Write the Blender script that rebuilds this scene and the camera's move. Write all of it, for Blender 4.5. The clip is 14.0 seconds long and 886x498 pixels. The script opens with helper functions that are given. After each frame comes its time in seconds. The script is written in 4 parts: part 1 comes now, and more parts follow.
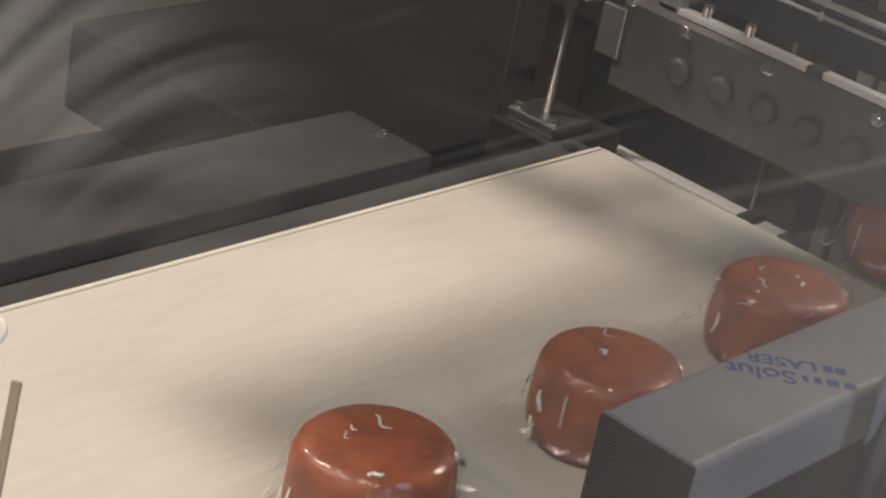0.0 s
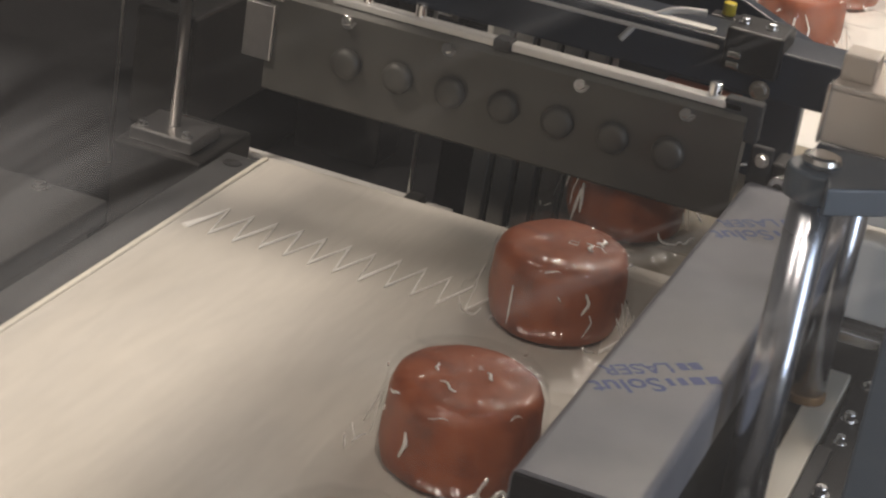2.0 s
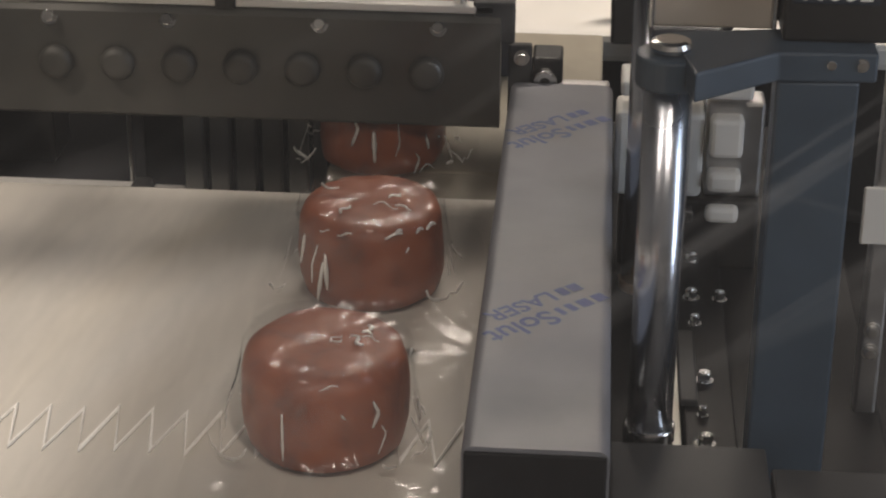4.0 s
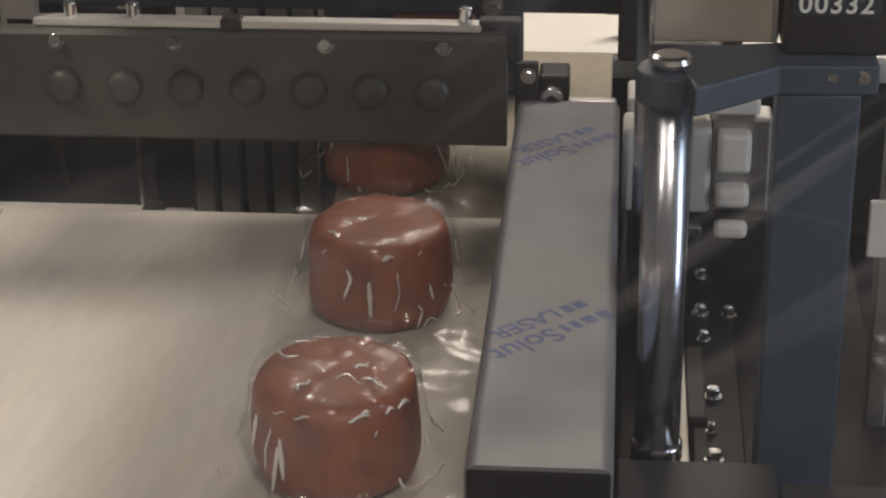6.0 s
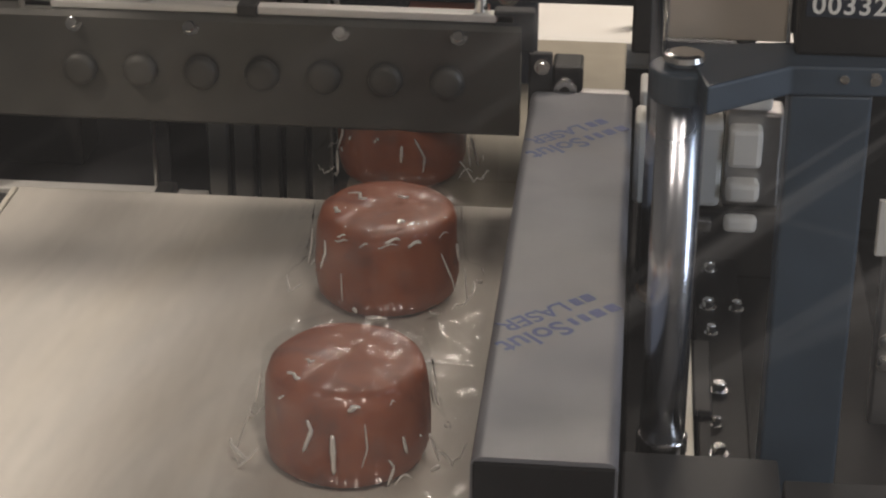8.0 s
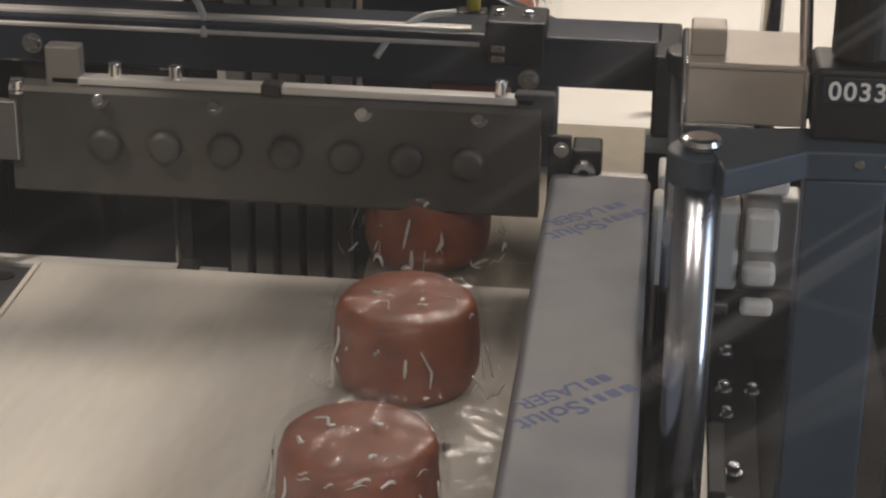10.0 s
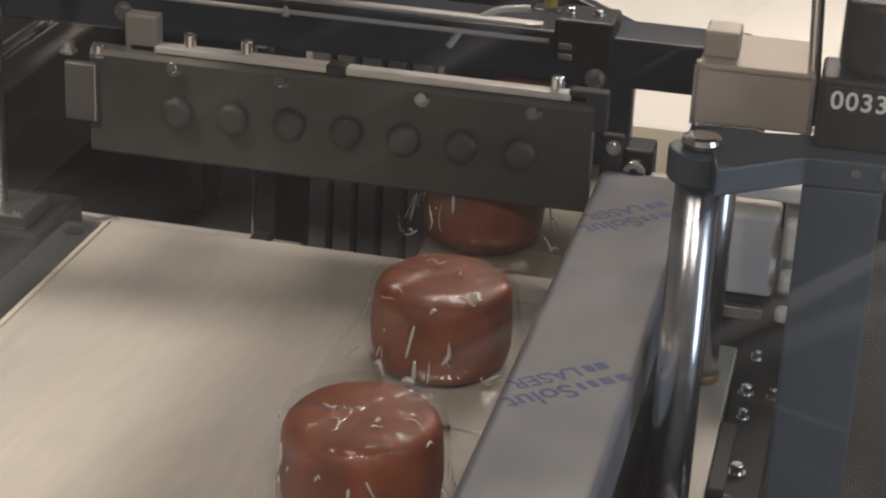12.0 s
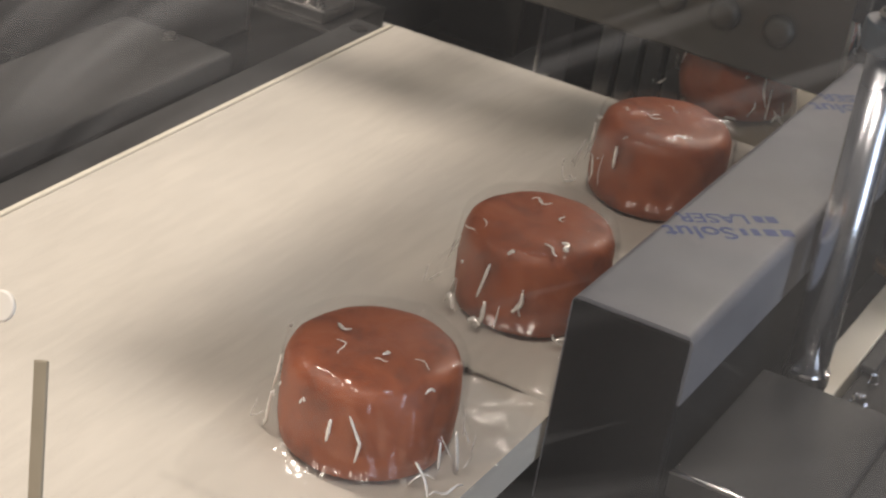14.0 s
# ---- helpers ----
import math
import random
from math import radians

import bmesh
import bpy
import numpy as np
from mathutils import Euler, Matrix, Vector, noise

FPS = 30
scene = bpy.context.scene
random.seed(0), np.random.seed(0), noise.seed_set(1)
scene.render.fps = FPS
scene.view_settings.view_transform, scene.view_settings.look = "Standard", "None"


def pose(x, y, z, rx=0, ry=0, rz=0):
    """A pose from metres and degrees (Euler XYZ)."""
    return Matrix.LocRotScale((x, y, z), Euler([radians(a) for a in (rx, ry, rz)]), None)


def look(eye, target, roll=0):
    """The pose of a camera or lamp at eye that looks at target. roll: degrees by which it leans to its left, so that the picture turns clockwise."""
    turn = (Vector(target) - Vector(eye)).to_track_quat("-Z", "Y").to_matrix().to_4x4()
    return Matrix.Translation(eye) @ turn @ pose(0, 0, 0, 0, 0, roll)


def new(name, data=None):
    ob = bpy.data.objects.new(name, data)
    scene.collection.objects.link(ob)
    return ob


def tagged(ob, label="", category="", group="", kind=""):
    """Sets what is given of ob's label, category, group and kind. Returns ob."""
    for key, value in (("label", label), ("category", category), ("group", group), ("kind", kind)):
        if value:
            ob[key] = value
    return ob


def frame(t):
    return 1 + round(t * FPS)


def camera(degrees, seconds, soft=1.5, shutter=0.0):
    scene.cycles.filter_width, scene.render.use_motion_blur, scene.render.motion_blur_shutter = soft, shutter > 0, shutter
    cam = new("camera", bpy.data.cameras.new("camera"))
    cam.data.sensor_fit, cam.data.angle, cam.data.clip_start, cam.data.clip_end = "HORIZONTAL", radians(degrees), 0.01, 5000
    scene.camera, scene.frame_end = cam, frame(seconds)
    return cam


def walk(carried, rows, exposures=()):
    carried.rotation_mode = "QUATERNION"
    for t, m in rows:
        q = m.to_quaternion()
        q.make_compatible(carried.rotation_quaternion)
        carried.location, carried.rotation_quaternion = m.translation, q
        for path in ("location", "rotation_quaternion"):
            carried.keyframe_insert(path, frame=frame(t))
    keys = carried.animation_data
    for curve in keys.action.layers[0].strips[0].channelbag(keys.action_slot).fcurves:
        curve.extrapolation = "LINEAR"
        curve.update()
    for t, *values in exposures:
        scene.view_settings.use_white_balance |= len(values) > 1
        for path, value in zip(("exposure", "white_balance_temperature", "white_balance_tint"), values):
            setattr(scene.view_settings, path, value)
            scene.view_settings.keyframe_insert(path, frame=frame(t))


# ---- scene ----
cam = camera(24.7, 14.0, soft=2.2, shutter=0.35)
PATH = [
    (0, (0.467, -0.721, 1.471), (-0.669, 0.685, 0.615), 11.2),
    (0.5, (0.364, -0.728, 1.455), (-0.617, 0.776, 0.573), 11.3),
    (1, (0.297, -0.695, 1.410), (-0.496, 0.966, 0.628), 11.6),
    (1.2, (0.294, -0.716, 1.445), (-0.442, 0.970, 0.650), 10.4),
    (1.5, (0.286, -0.743, 1.455), (-0.412, 0.949, 0.646), 9.4),
    (2, (0.2, -0.742, 1.435), (-0.378, 0.994, 0.627), 9.2),
    (2.5, (0.132, -0.734, 1.419), (-0.33, 1.02, 0.575), 6.0),
    (2.6, (0.14, -0.744, 1.437), (-0.317, 0.998, 0.567), 4.4),
    (3, (0.087, -0.721, 1.424), (-0.201, 1.08, 0.603), 2.5),
    (3.5, (0.057, -0.691, 1.423), (-0.114, 1.094, 0.538), 0.2),
    (3.6, (0.054, -0.693, 1.424), (-0.114, 1.09, 0.534), 0.6),
    (4, (0.045, -0.698, 1.418), (-0.091, 1.105, 0.563), 0.4),
    (6.5, (0.057, -0.696, 1.416), (-0.11, 1.113, 0.581), -0.8),
    (7, (0.053, -0.708, 1.428), (-0.11, 1.095, 0.578), 0.1),
    (7.5, (0.053, -0.703, 1.426), (-0.113, 1.097, 0.572), 0.2),
    (8, (0.056, -0.7, 1.425), (-0.117, 1.099, 0.569), 0.3),
    (8.5, (0.06, -0.7, 1.425), (-0.121, 1.101, 0.574), 0.2),
    (9, (0.06, -0.702, 1.425), (-0.126, 1.117, 0.615), 0.5),
    (9.2, (0.055, -0.705, 1.425), (-0.118, 1.126, 0.637), 0.9),
    (11.5, (0.105, -0.718, 1.433), (-0.217, 1.096, 0.654), 1.9),
    (12, (0.146, -0.731, 1.429), (-0.233, 1.072, 0.651), 2.9),
    (12.5, (0.18, -0.74, 1.429), (-0.274, 1.038, 0.632), 3.5),
    (13, (0.215, -0.748, 1.417), (-0.338, 0.983, 0.581), 5.6),
    (13.5, (0.239, -0.778, 1.404), (-0.377, 0.931, 0.568), 9.5),
    (14, (0.277, -0.768, 1.411), (-0.457, 0.870, 0.528), 9.7),
]
EXPOSURE = [(0, 0.25), (0.5, 0.38), (1, 0.45), (1.5, 0.38), (2, 0.26), (3.5, 0.0), (8, 0.0), (9, 0.0), (11.5, 0.03), (12.5, 0.1), (13.5, 0.3), (14, 0.44)]
walk(cam, [(t, look(eye, target, roll)) for t, eye, target, roll in PATH], EXPOSURE)

# ---- light ----
world = bpy.data.worlds.new("world")
scene.world = world
world.use_nodes = True
world.node_tree.nodes["Background"].inputs[0].default_value = (0.75, 0.82, 1.0, 1)
world.node_tree.nodes["Background"].inputs[1].default_value = 0.05


def area(name, eye, target, sx, sy, watts, colour):
    data = bpy.data.lights.new(name, "AREA")
    data.shape, data.size, data.size_y, data.energy, data.color = "RECTANGLE", sx, sy, watts, colour
    ob = new(name, data)
    ob.matrix_world = look(eye, target)
    return ob


WARM, COOL = (1.0, 0.872, 0.755), (0.74, 0.84, 1.0)
area("high_bay_lamp", (-1.25, -0.45, 2.85), (-0.25, 0.10, 0.93), 0.11, 0.11, 34, WARM)
# two unseen fills added in front, to lift the shade and shine on the wrap
area("front_fill", (0.55, -1.35, 2.9), (-0.05, 0.1, 0.95), 0.1, 0.9, 16, WARM)
area("front_fill", (-0.75, -1.5, 2.9), (-0.05, 0.1, 0.95), 0.1, 0.9, 8, WARM)
# added cool fill from the right, tall for long streaks in the chrome
area("cool_side_fill", (2.0, -0.55, 1.45), (0.05, 0.1, 1.0), 0.45, 2.2, 13, COOL)
# unseen light added over the infeed to turn its belt bright white
area("infeed_fill", (0.10, 0.95, 1.55), (0.08, 0.98, 0.95), 0.75, 0.06, 5.5, WARM)

# ---- materials ----


def nodes_of(name):
    m = bpy.data.materials.new(name)
    m.use_nodes = True
    return m, m.node_tree.nodes, m.node_tree.links, m.node_tree.nodes["Principled BSDF"]


def mat(name, colour, rough=0.5, metal=0.0, vary=0.12, grain=60.0, stain=7.0, bump=0.1, stretch=(1, 1, 1), spec=0.5, rvary=0.12):
    """A surface with two scales of tone, a rough grain and fine relief."""
    m, n, l, b = nodes_of(name)
    tc, mp = n.new("ShaderNodeTexCoord"), n.new("ShaderNodeMapping")
    mp.inputs["Scale"].default_value = stretch
    l.new(tc.outputs["Object"], mp.inputs[0])
    fine, wide = n.new("ShaderNodeTexNoise"), n.new("ShaderNodeTexNoise")
    fine.inputs["Scale"].default_value, wide.inputs["Scale"].default_value = grain, stain
    fine.inputs["Detail"].default_value, wide.inputs["Detail"].default_value = 6, 4
    l.new(mp.outputs[0], fine.inputs[0]), l.new(tc.outputs["Object"], wide.inputs[0])
    both = n.new("ShaderNodeMath")
    both.operation = "ADD"
    l.new(fine.outputs[0], both.inputs[0]), l.new(wide.outputs[0], both.inputs[1])
    tone = n.new("ShaderNodeMapRange")
    tone.inputs[1].default_value, tone.inputs[2].default_value = 0.65, 1.35
    tone.inputs[3].default_value, tone.inputs[4].default_value = 1 - vary, 1 + vary
    l.new(both.outputs[0], tone.inputs[0])
    mul = n.new("ShaderNodeVectorMath")
    mul.operation = "SCALE"
    mul.inputs[0].default_value = colour
    l.new(tone.outputs[0], mul.inputs["Scale"])
    l.new(mul.outputs[0], b.inputs["Base Color"])
    rr = n.new("ShaderNodeMapRange")
    rr.inputs[1].default_value, rr.inputs[2].default_value = 0.3, 0.7
    rr.inputs[3].default_value, rr.inputs[4].default_value = max(0.03, rough - rvary), min(1, rough + rvary)
    l.new(wide.outputs[0], rr.inputs[0]), l.new(rr.outputs[0], b.inputs["Roughness"])
    b.inputs["Metallic"].default_value = metal
    b.inputs["Specular IOR Level"].default_value = spec
    if bump:
        bp = n.new("ShaderNodeBump")
        bp.inputs["Strength"].default_value, bp.inputs["Distance"].default_value = bump, 0.001
        l.new(fine.outputs[0], bp.inputs["Height"]), l.new(bp.outputs[0], b.inputs["Normal"])
    return m


BELT = mat("belt_cloth", (0.56, 0.53, 0.475), 0.6, vary=0.08, grain=240, stain=9, bump=0.05, stretch=(1, 0.12, 1))
THREAD = mat("lacing_thread", (0.93, 0.92, 0.88), 0.5, vary=0.05)
STEEL = mat("brushed_steel", (0.52, 0.51, 0.5), 0.34, 1.0, grain=120, stretch=(1, 8, 1))
BRIGHT = mat("bright_steel", (0.8, 0.79, 0.77), 0.2, 1.0, vary=0.06)
CHROME = mat("chrome", (0.80, 0.84, 0.92), 0.25, 1.0, vary=0.04, bump=0.0, rvary=0.05)
PEEL = mat("peel_film_on_steel", (0.205, 0.209, 0.232), 0.42, 0.0, spec=0.45, vary=0.14, grain=40, stain=14, bump=0.08)
INK = mat("blue_ink", (0.038, 0.062, 0.21), 0.5, vary=0.2)
DARK = mat("black_anodised", (0.022, 0.021, 0.02), 0.42, 0.2, vary=0.3, grain=90)
BEAM = mat("dark_coated_steel", (0.10, 0.097, 0.088), 0.45, 0.35, vary=0.25, grain=35, stain=10, bump=0.15)
BLACK = mat("black_plastic", (0.011, 0.011, 0.012), 0.6, spec=0.2, vary=0.3, grain=70)
NAVY = mat("navy_paint", (0.022, 0.03, 0.045), 0.4, vary=0.2, grain=60)
BLUE = mat("blue_grey_paint", (0.05, 0.072, 0.10), 0.38, vary=0.18, grain=45, stain=12)
ALU = mat("grooved_aluminium", (0.30, 0.29, 0.265), 0.5, 0.35, vary=0.15, stretch=(1, 1, 0.1))
GREY = mat("grey_plate", (0.05, 0.05, 0.051), 0.6, 0.0, spec=0.25, vary=0.15, grain=50)
TAUPE = mat("satin_steel_sheet", (0.55, 0.49, 0.42), 0.35, 0.3, vary=0.08)
TAN = mat("tan_slide_bed", (0.30, 0.27, 0.21), 0.5, vary=0.12)
CREAM = mat("cream_plastic", (0.72, 0.68, 0.58), 0.45, vary=0.08)
WHITE = mat("white_panel", (0.82, 0.8, 0.75), 0.5, vary=0.05)
SILVER = mat("polished_aluminium", (0.8, 0.78, 0.74), 0.4, 0.35, vary=0.08)
BRASS = mat("brass_strip", (0.30, 0.17, 0.07), 0.4, 0.5, vary=0.15)
COPPER = mat("copper_block", (0.42, 0.13, 0.07), 0.5, 0.3, vary=0.2)
TUBE = mat("air_hose", (0.6, 0.6, 0.58), 0.3, vary=0.05)
FILM_ROLL = mat("wound_film", (0.20, 0.185, 0.165), 0.16, 0.0, vary=0.2, grain=30, stain=9, bump=0.25, stretch=(8, 1, 1))
YELLOW = mat("yellow_plastic", (0.75, 0.6, 0.03), 0.4, vary=0.05)
DIGIT = mat("white_digits", (0.85, 0.85, 0.82), 0.5, vary=0.03)
CONCRETE = mat("concrete", (0.2, 0.19, 0.18), 0.7, vary=0.2, grain=20, stain=1.2)
PLASTER = mat("plaster", (0.45, 0.44, 0.42), 0.8, vary=0.1, grain=15, stain=1.0)


def meat_material():
    m, n, l, b = nodes_of("terracotta_product")
    tc = n.new("ShaderNodeTexCoord")
    a, c = n.new("ShaderNodeTexNoise"), n.new("ShaderNodeTexNoise")
    a.inputs["Scale"].default_value, a.inputs["Detail"].default_value, a.inputs["Distortion"].default_value = 60, 6, 0.6
    c.inputs["Scale"].default_value, c.inputs["Detail"].default_value = 420, 5
    l.new(tc.outputs["Object"], a.inputs[0]), l.new(tc.outputs["Object"], c.inputs[0])
    ramp = n.new("ShaderNodeValToRGB")
    e = ramp.color_ramp.elements
    e[0].position, e[0].color = 0.25, (0.15, 0.037, 0.014, 1)
    e[1].position, e[1].color = 0.78, (0.37, 0.105, 0.038, 1)
    mid = e.new(0.5)
    mid.color = (0.29, 0.071, 0.022, 1)
    mix = n.new("ShaderNodeMath")
    mix.operation = "MULTIPLY_ADD"
    mix.inputs[1].default_value, mix.inputs[2].default_value = 0.3, -0.15
    add = n.new("ShaderNodeMath")
    add.operation = "ADD"
    l.new(c.outputs[0], mix.inputs[0]), l.new(mix.outputs[0], add.inputs[0]), l.new(a.outputs[0], add.inputs[1])
    l.new(add.outputs[0], ramp.inputs[0]), l.new(ramp.outputs[0], b.inputs["Base Color"])
    b.inputs["Roughness"].default_value = 0.5
    bp = n.new("ShaderNodeBump")
    bp.inputs["Strength"].default_value, bp.inputs["Distance"].default_value = 0.4, 0.0009
    l.new(add.outputs[0], bp.inputs["Height"]), l.new(bp.outputs[0], b.inputs["Normal"])
    return m


def film_material(name, gloss, haze):
    """Thin clear wrap: light goes straight through, the crinkles shine."""
    m, n, l, b = nodes_of(name)
    n.remove(b)
    out = n["Material Output"]
    tc, nz, cr = n.new("ShaderNodeTexCoord"), n.new("ShaderNodeTexNoise"), n.new("ShaderNodeTexVoronoi")
    nz.inputs["Scale"].default_value, nz.inputs["Detail"].default_value, nz.inputs["Distortion"].default_value = 26, 2, 1.0
    cr.feature, cr.inputs["Scale"].default_value = "DISTANCE_TO_EDGE", 34
    wob = n.new("ShaderNodeVectorMath")
    wob.operation = "MULTIPLY_ADD"
    wob.inputs[1].default_value = (0.02, 0.02, 0.02)
    l.new(tc.outputs["Object"], nz.inputs[0]), l.new(nz.outputs["Color"], wob.inputs[0]), l.new(tc.outputs["Object"], wob.inputs[2])
    l.new(wob.outputs[0], cr.inputs[0])
    crease, total = n.new("ShaderNodeMapRange"), n.new("ShaderNodeMath")
    crease.inputs[1].default_value, crease.inputs[2].default_value = 0.0, 0.22
    total.operation = "ADD"
    l.new(cr.outputs[0], crease.inputs[0]), l.new(crease.outputs[0], total.inputs[0]), l.new(nz.outputs[0], total.inputs[1])
    bp = n.new("ShaderNodeBump")
    bp.inputs["Strength"].default_value, bp.inputs["Distance"].default_value = 0.5, 0.0020
    l.new(total.outputs[0], bp.inputs["Height"])
    clear, shine, milk = n.new("ShaderNodeBsdfTransparent"), n.new("ShaderNodeBsdfGlossy"), n.new("ShaderNodeBsdfDiffuse")
    shine.inputs["Roughness"].default_value = 0.17
    milk.inputs["Color"].default_value = (0.8, 0.78, 0.74, 1)
    l.new(bp.outputs[0], shine.inputs["Normal"])
    fr = n.new("ShaderNodeFresnel")
    fr.inputs["IOR"].default_value = 1.5
    l.new(bp.outputs[0], fr.inputs["Normal"])
    mul = n.new("ShaderNodeMath")
    mul.operation = "MULTIPLY"
    mul.use_clamp = True
    mul.inputs[1].default_value = gloss
    top = n.new("ShaderNodeMath")
    top.operation = "MINIMUM"
    top.inputs[1].default_value = 0.042
    l.new(fr.outputs[0], top.inputs[0]), l.new(top.outputs[0], mul.inputs[0])
    m1, m2 = n.new("ShaderNodeMixShader"), n.new("ShaderNodeMixShader")
    m1.inputs[0].default_value = haze
    l.new(clear.outputs[0], m1.inputs[1]), l.new(milk.outputs[0], m1.inputs[2])
    l.new(mul.outputs[0], m2.inputs[0]), l.new(m1.outputs[0], m2.inputs[1]), l.new(shine.outputs[0], m2.inputs[2])
    l.new(m2.outputs[0], out.inputs[0])
    return m


MEAT = meat_material()
FILM = film_material("clear_wrap", 1.2, 0.010)


def glint_material():
    """A folded ridge of the wrap, white and shiny: its colour paints the glints."""
    m, n, l, b = nodes_of("wrap_glint")
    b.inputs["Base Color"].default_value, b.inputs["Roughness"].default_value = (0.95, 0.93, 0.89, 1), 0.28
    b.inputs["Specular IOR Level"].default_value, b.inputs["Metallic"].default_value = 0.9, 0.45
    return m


GLINT = glint_material()

# ---- mesh helpers ----


def part(name, bm, material, parent=None, label="", smooth=False, at=None):
    """One mesh object from a bmesh, under a thing or on its own."""
    me = bpy.data.meshes.new(name)
    bm.normal_update()
    bm.to_mesh(me)
    bm.free()
    me.materials.append(material)
    if smooth:
        for p in me.polygons:
            p.use_smooth = True
    ob = new(name, me)
    if at is not None:
        ob.matrix_basis = at
    ob.parent = parent
    return tagged(ob, label=label) if label else ob


def empty(name, x, y, z, label, category, group="", kind=""):
    ob = new(name)
    ob.location = (x, y, z)
    ob.empty_display_size = 0.02
    return tagged(ob, label, category, group, kind)


def box(x0, x1, y0, y1, z0, z1, bevel=0.0015, bm=None, seg=2):
    """A box with worn edges, added to bm."""
    own = bmesh.new()
    bmesh.ops.create_cube(own, size=1)
    for v in own.verts:
        v.co = ((x0 + x1) / 2 + v.co.x * (x1 - x0), (y0 + y1) / 2 + v.co.y * (y1 - y0), (z0 + z1) / 2 + v.co.z * (z1 - z0))
    if bevel:
        bmesh.ops.bevel(own, geom=own.edges[:], offset=min(bevel, 0.45 * min(x1 - x0, y1 - y0, z1 - z0)), segments=seg, affect="EDGES", profile=0.5)
    return joined(bm, own)


def joined(bm, own):
    if bm is None:
        return own
    me = bpy.data.meshes.new("joint")
    own.to_mesh(me)
    own.free()
    bm.from_mesh(me)
    bpy.data.meshes.remove(me)
    return bm


def rod(a, b, r, bm=None, segs=20, bevel=0.0):
    """A round bar from a to b."""
    a, b = Vector(a), Vector(b)
    own = bmesh.new()
    bmesh.ops.create_cone(own, cap_ends=True, segments=segs, radius1=r, radius2=r, depth=(b - a).length)
    if bevel:
        rims = [e for e in own.edges if any(len(f.verts) > 4 for f in e.link_faces)]
        bmesh.ops.bevel(own, geom=rims, offset=bevel, segments=2, affect="EDGES", profile=0.5)
    turn = (b - a).to_track_quat("Z", "Y").to_matrix().to_4x4()
    bmesh.ops.transform(own, matrix=Matrix.Translation((a + b) / 2) @ turn, verts=own.verts)
    return joined(bm, own)


def extruded(profile, x0, x1, bm=None):
    """A y-z outline drawn out along x."""
    own = bmesh.new()
    ring = [[own.verts.new((x, y, z)) for y, z in profile] for x in (x0, x1)]
    n = len(profile)
    for i in range(n):
        own.faces.new((ring[0][i], ring[0][(i + 1) % n], ring[1][(i + 1) % n], ring[1][i]))
    own.faces.new(ring[0][::-1])
    own.faces.new(ring[1])
    bmesh.ops.recalc_face_normals(own, faces=own.faces[:])
    return joined(bm, own)


def pipe(points, r, bm=None, segs=10, steps=8):
    """A hose through points, rounded by a spline."""
    own = bmesh.new()
    p = [Vector(q) for q in points]
    p = [2 * p[0] - p[1], *p, 2 * p[-1] - p[-2]]
    way = []
    for i in range(1, len(p) - 2):
        for k in range(steps):
            t = k / steps
            way.append(0.5 * (2 * p[i] + (p[i + 1] - p[i - 1]) * t + (2 * p[i - 1] - 5 * p[i] + 4 * p[i + 1] - p[i + 2]) * t * t
                              + (3 * p[i] - p[i - 1] - 3 * p[i + 1] + p[i + 2]) * t**3))
    way.append(p[-2])
    rings = []
    for i, c in enumerate(way):
        d = (way[min(i + 1, len(way) - 1)] - way[max(i - 1, 0)]).normalized()
        s = d.cross(Vector((0.3, 0.2, 1))).normalized()
        u = s.cross(d)
        rings.append([own.verts.new(c + r * (math.cos(a) * s + math.sin(a) * u)) for a in (2 * math.pi * k / segs for k in range(segs))])
    for ra, rb in zip(rings, rings[1:]):
        for k in range(segs):
            own.faces.new((ra[k], ra[(k + 1) % segs], rb[(k + 1) % segs], rb[k]))
    own.faces.new(rings[0][::-1])
    own.faces.new(rings[-1])
    bmesh.ops.recalc_face_normals(own, faces=own.faces[:])
    return joined(bm, own)


def bolt(x, y, z, r, h, axis, bm=None):
    """A cap screw head: a round head with a dished top, on a washer."""
    d = Vector(axis).normalized()
    c = Vector((x, y, z))
    bm = rod(c, c + d * h * 0.2, r * 1.45, bm, 16)
    bm = rod(c, c + d * h, r, bm, 14, r * 0.2)
    return rod(c, c + d * h * 1.04, r * 0.45, bm, 6)


def writing(name, text, size, m, material, parent, shear=0.0):
    cu = bpy.data.curves.new(name, "FONT")
    cu.body, cu.size, cu.extrude, cu.shear, cu.offset = text, size, 0.00003, shear, 0.018 * size
    cu.materials.append(material)
    ob = new(name, cu)
    ob.matrix_basis = m
    ob.parent = parent
    return ob


# ---- the room ----
BELT_Z, NOSE, PITCH = 0.931, 0.408, 0.170

tagged(part("floor", box(-3.5, 3.5, -3.5, 4, -0.1, 0, 0), CONCRETE), "grey worn concrete factory floor", "floor", kind="structure")
tagged(part("ceiling", box(-3.5, 3.5, -3.5, 4, 3.2, 3.3, 0), PLASTER), "plain pale factory ceiling", "ceiling", kind="structure")
for nm, b in (("wall_north", (-3.5, 3.5, 4, 4.1, 0, 3.2)), ("wall_south", (-3.5, 3.5, -3.6, -3.5, 0, 3.2)), ("wall_west", (-3.6, -3.5, -3.5, 4, 0, 3.2)), ("wall_east", (3.5, 3.6, -3.5, 4, 0, 3.2))):
    tagged(part(nm, box(*b, 0), PLASTER), "plain pale factory wall", "wall", kind="structure")

# ---- the machine's body ----


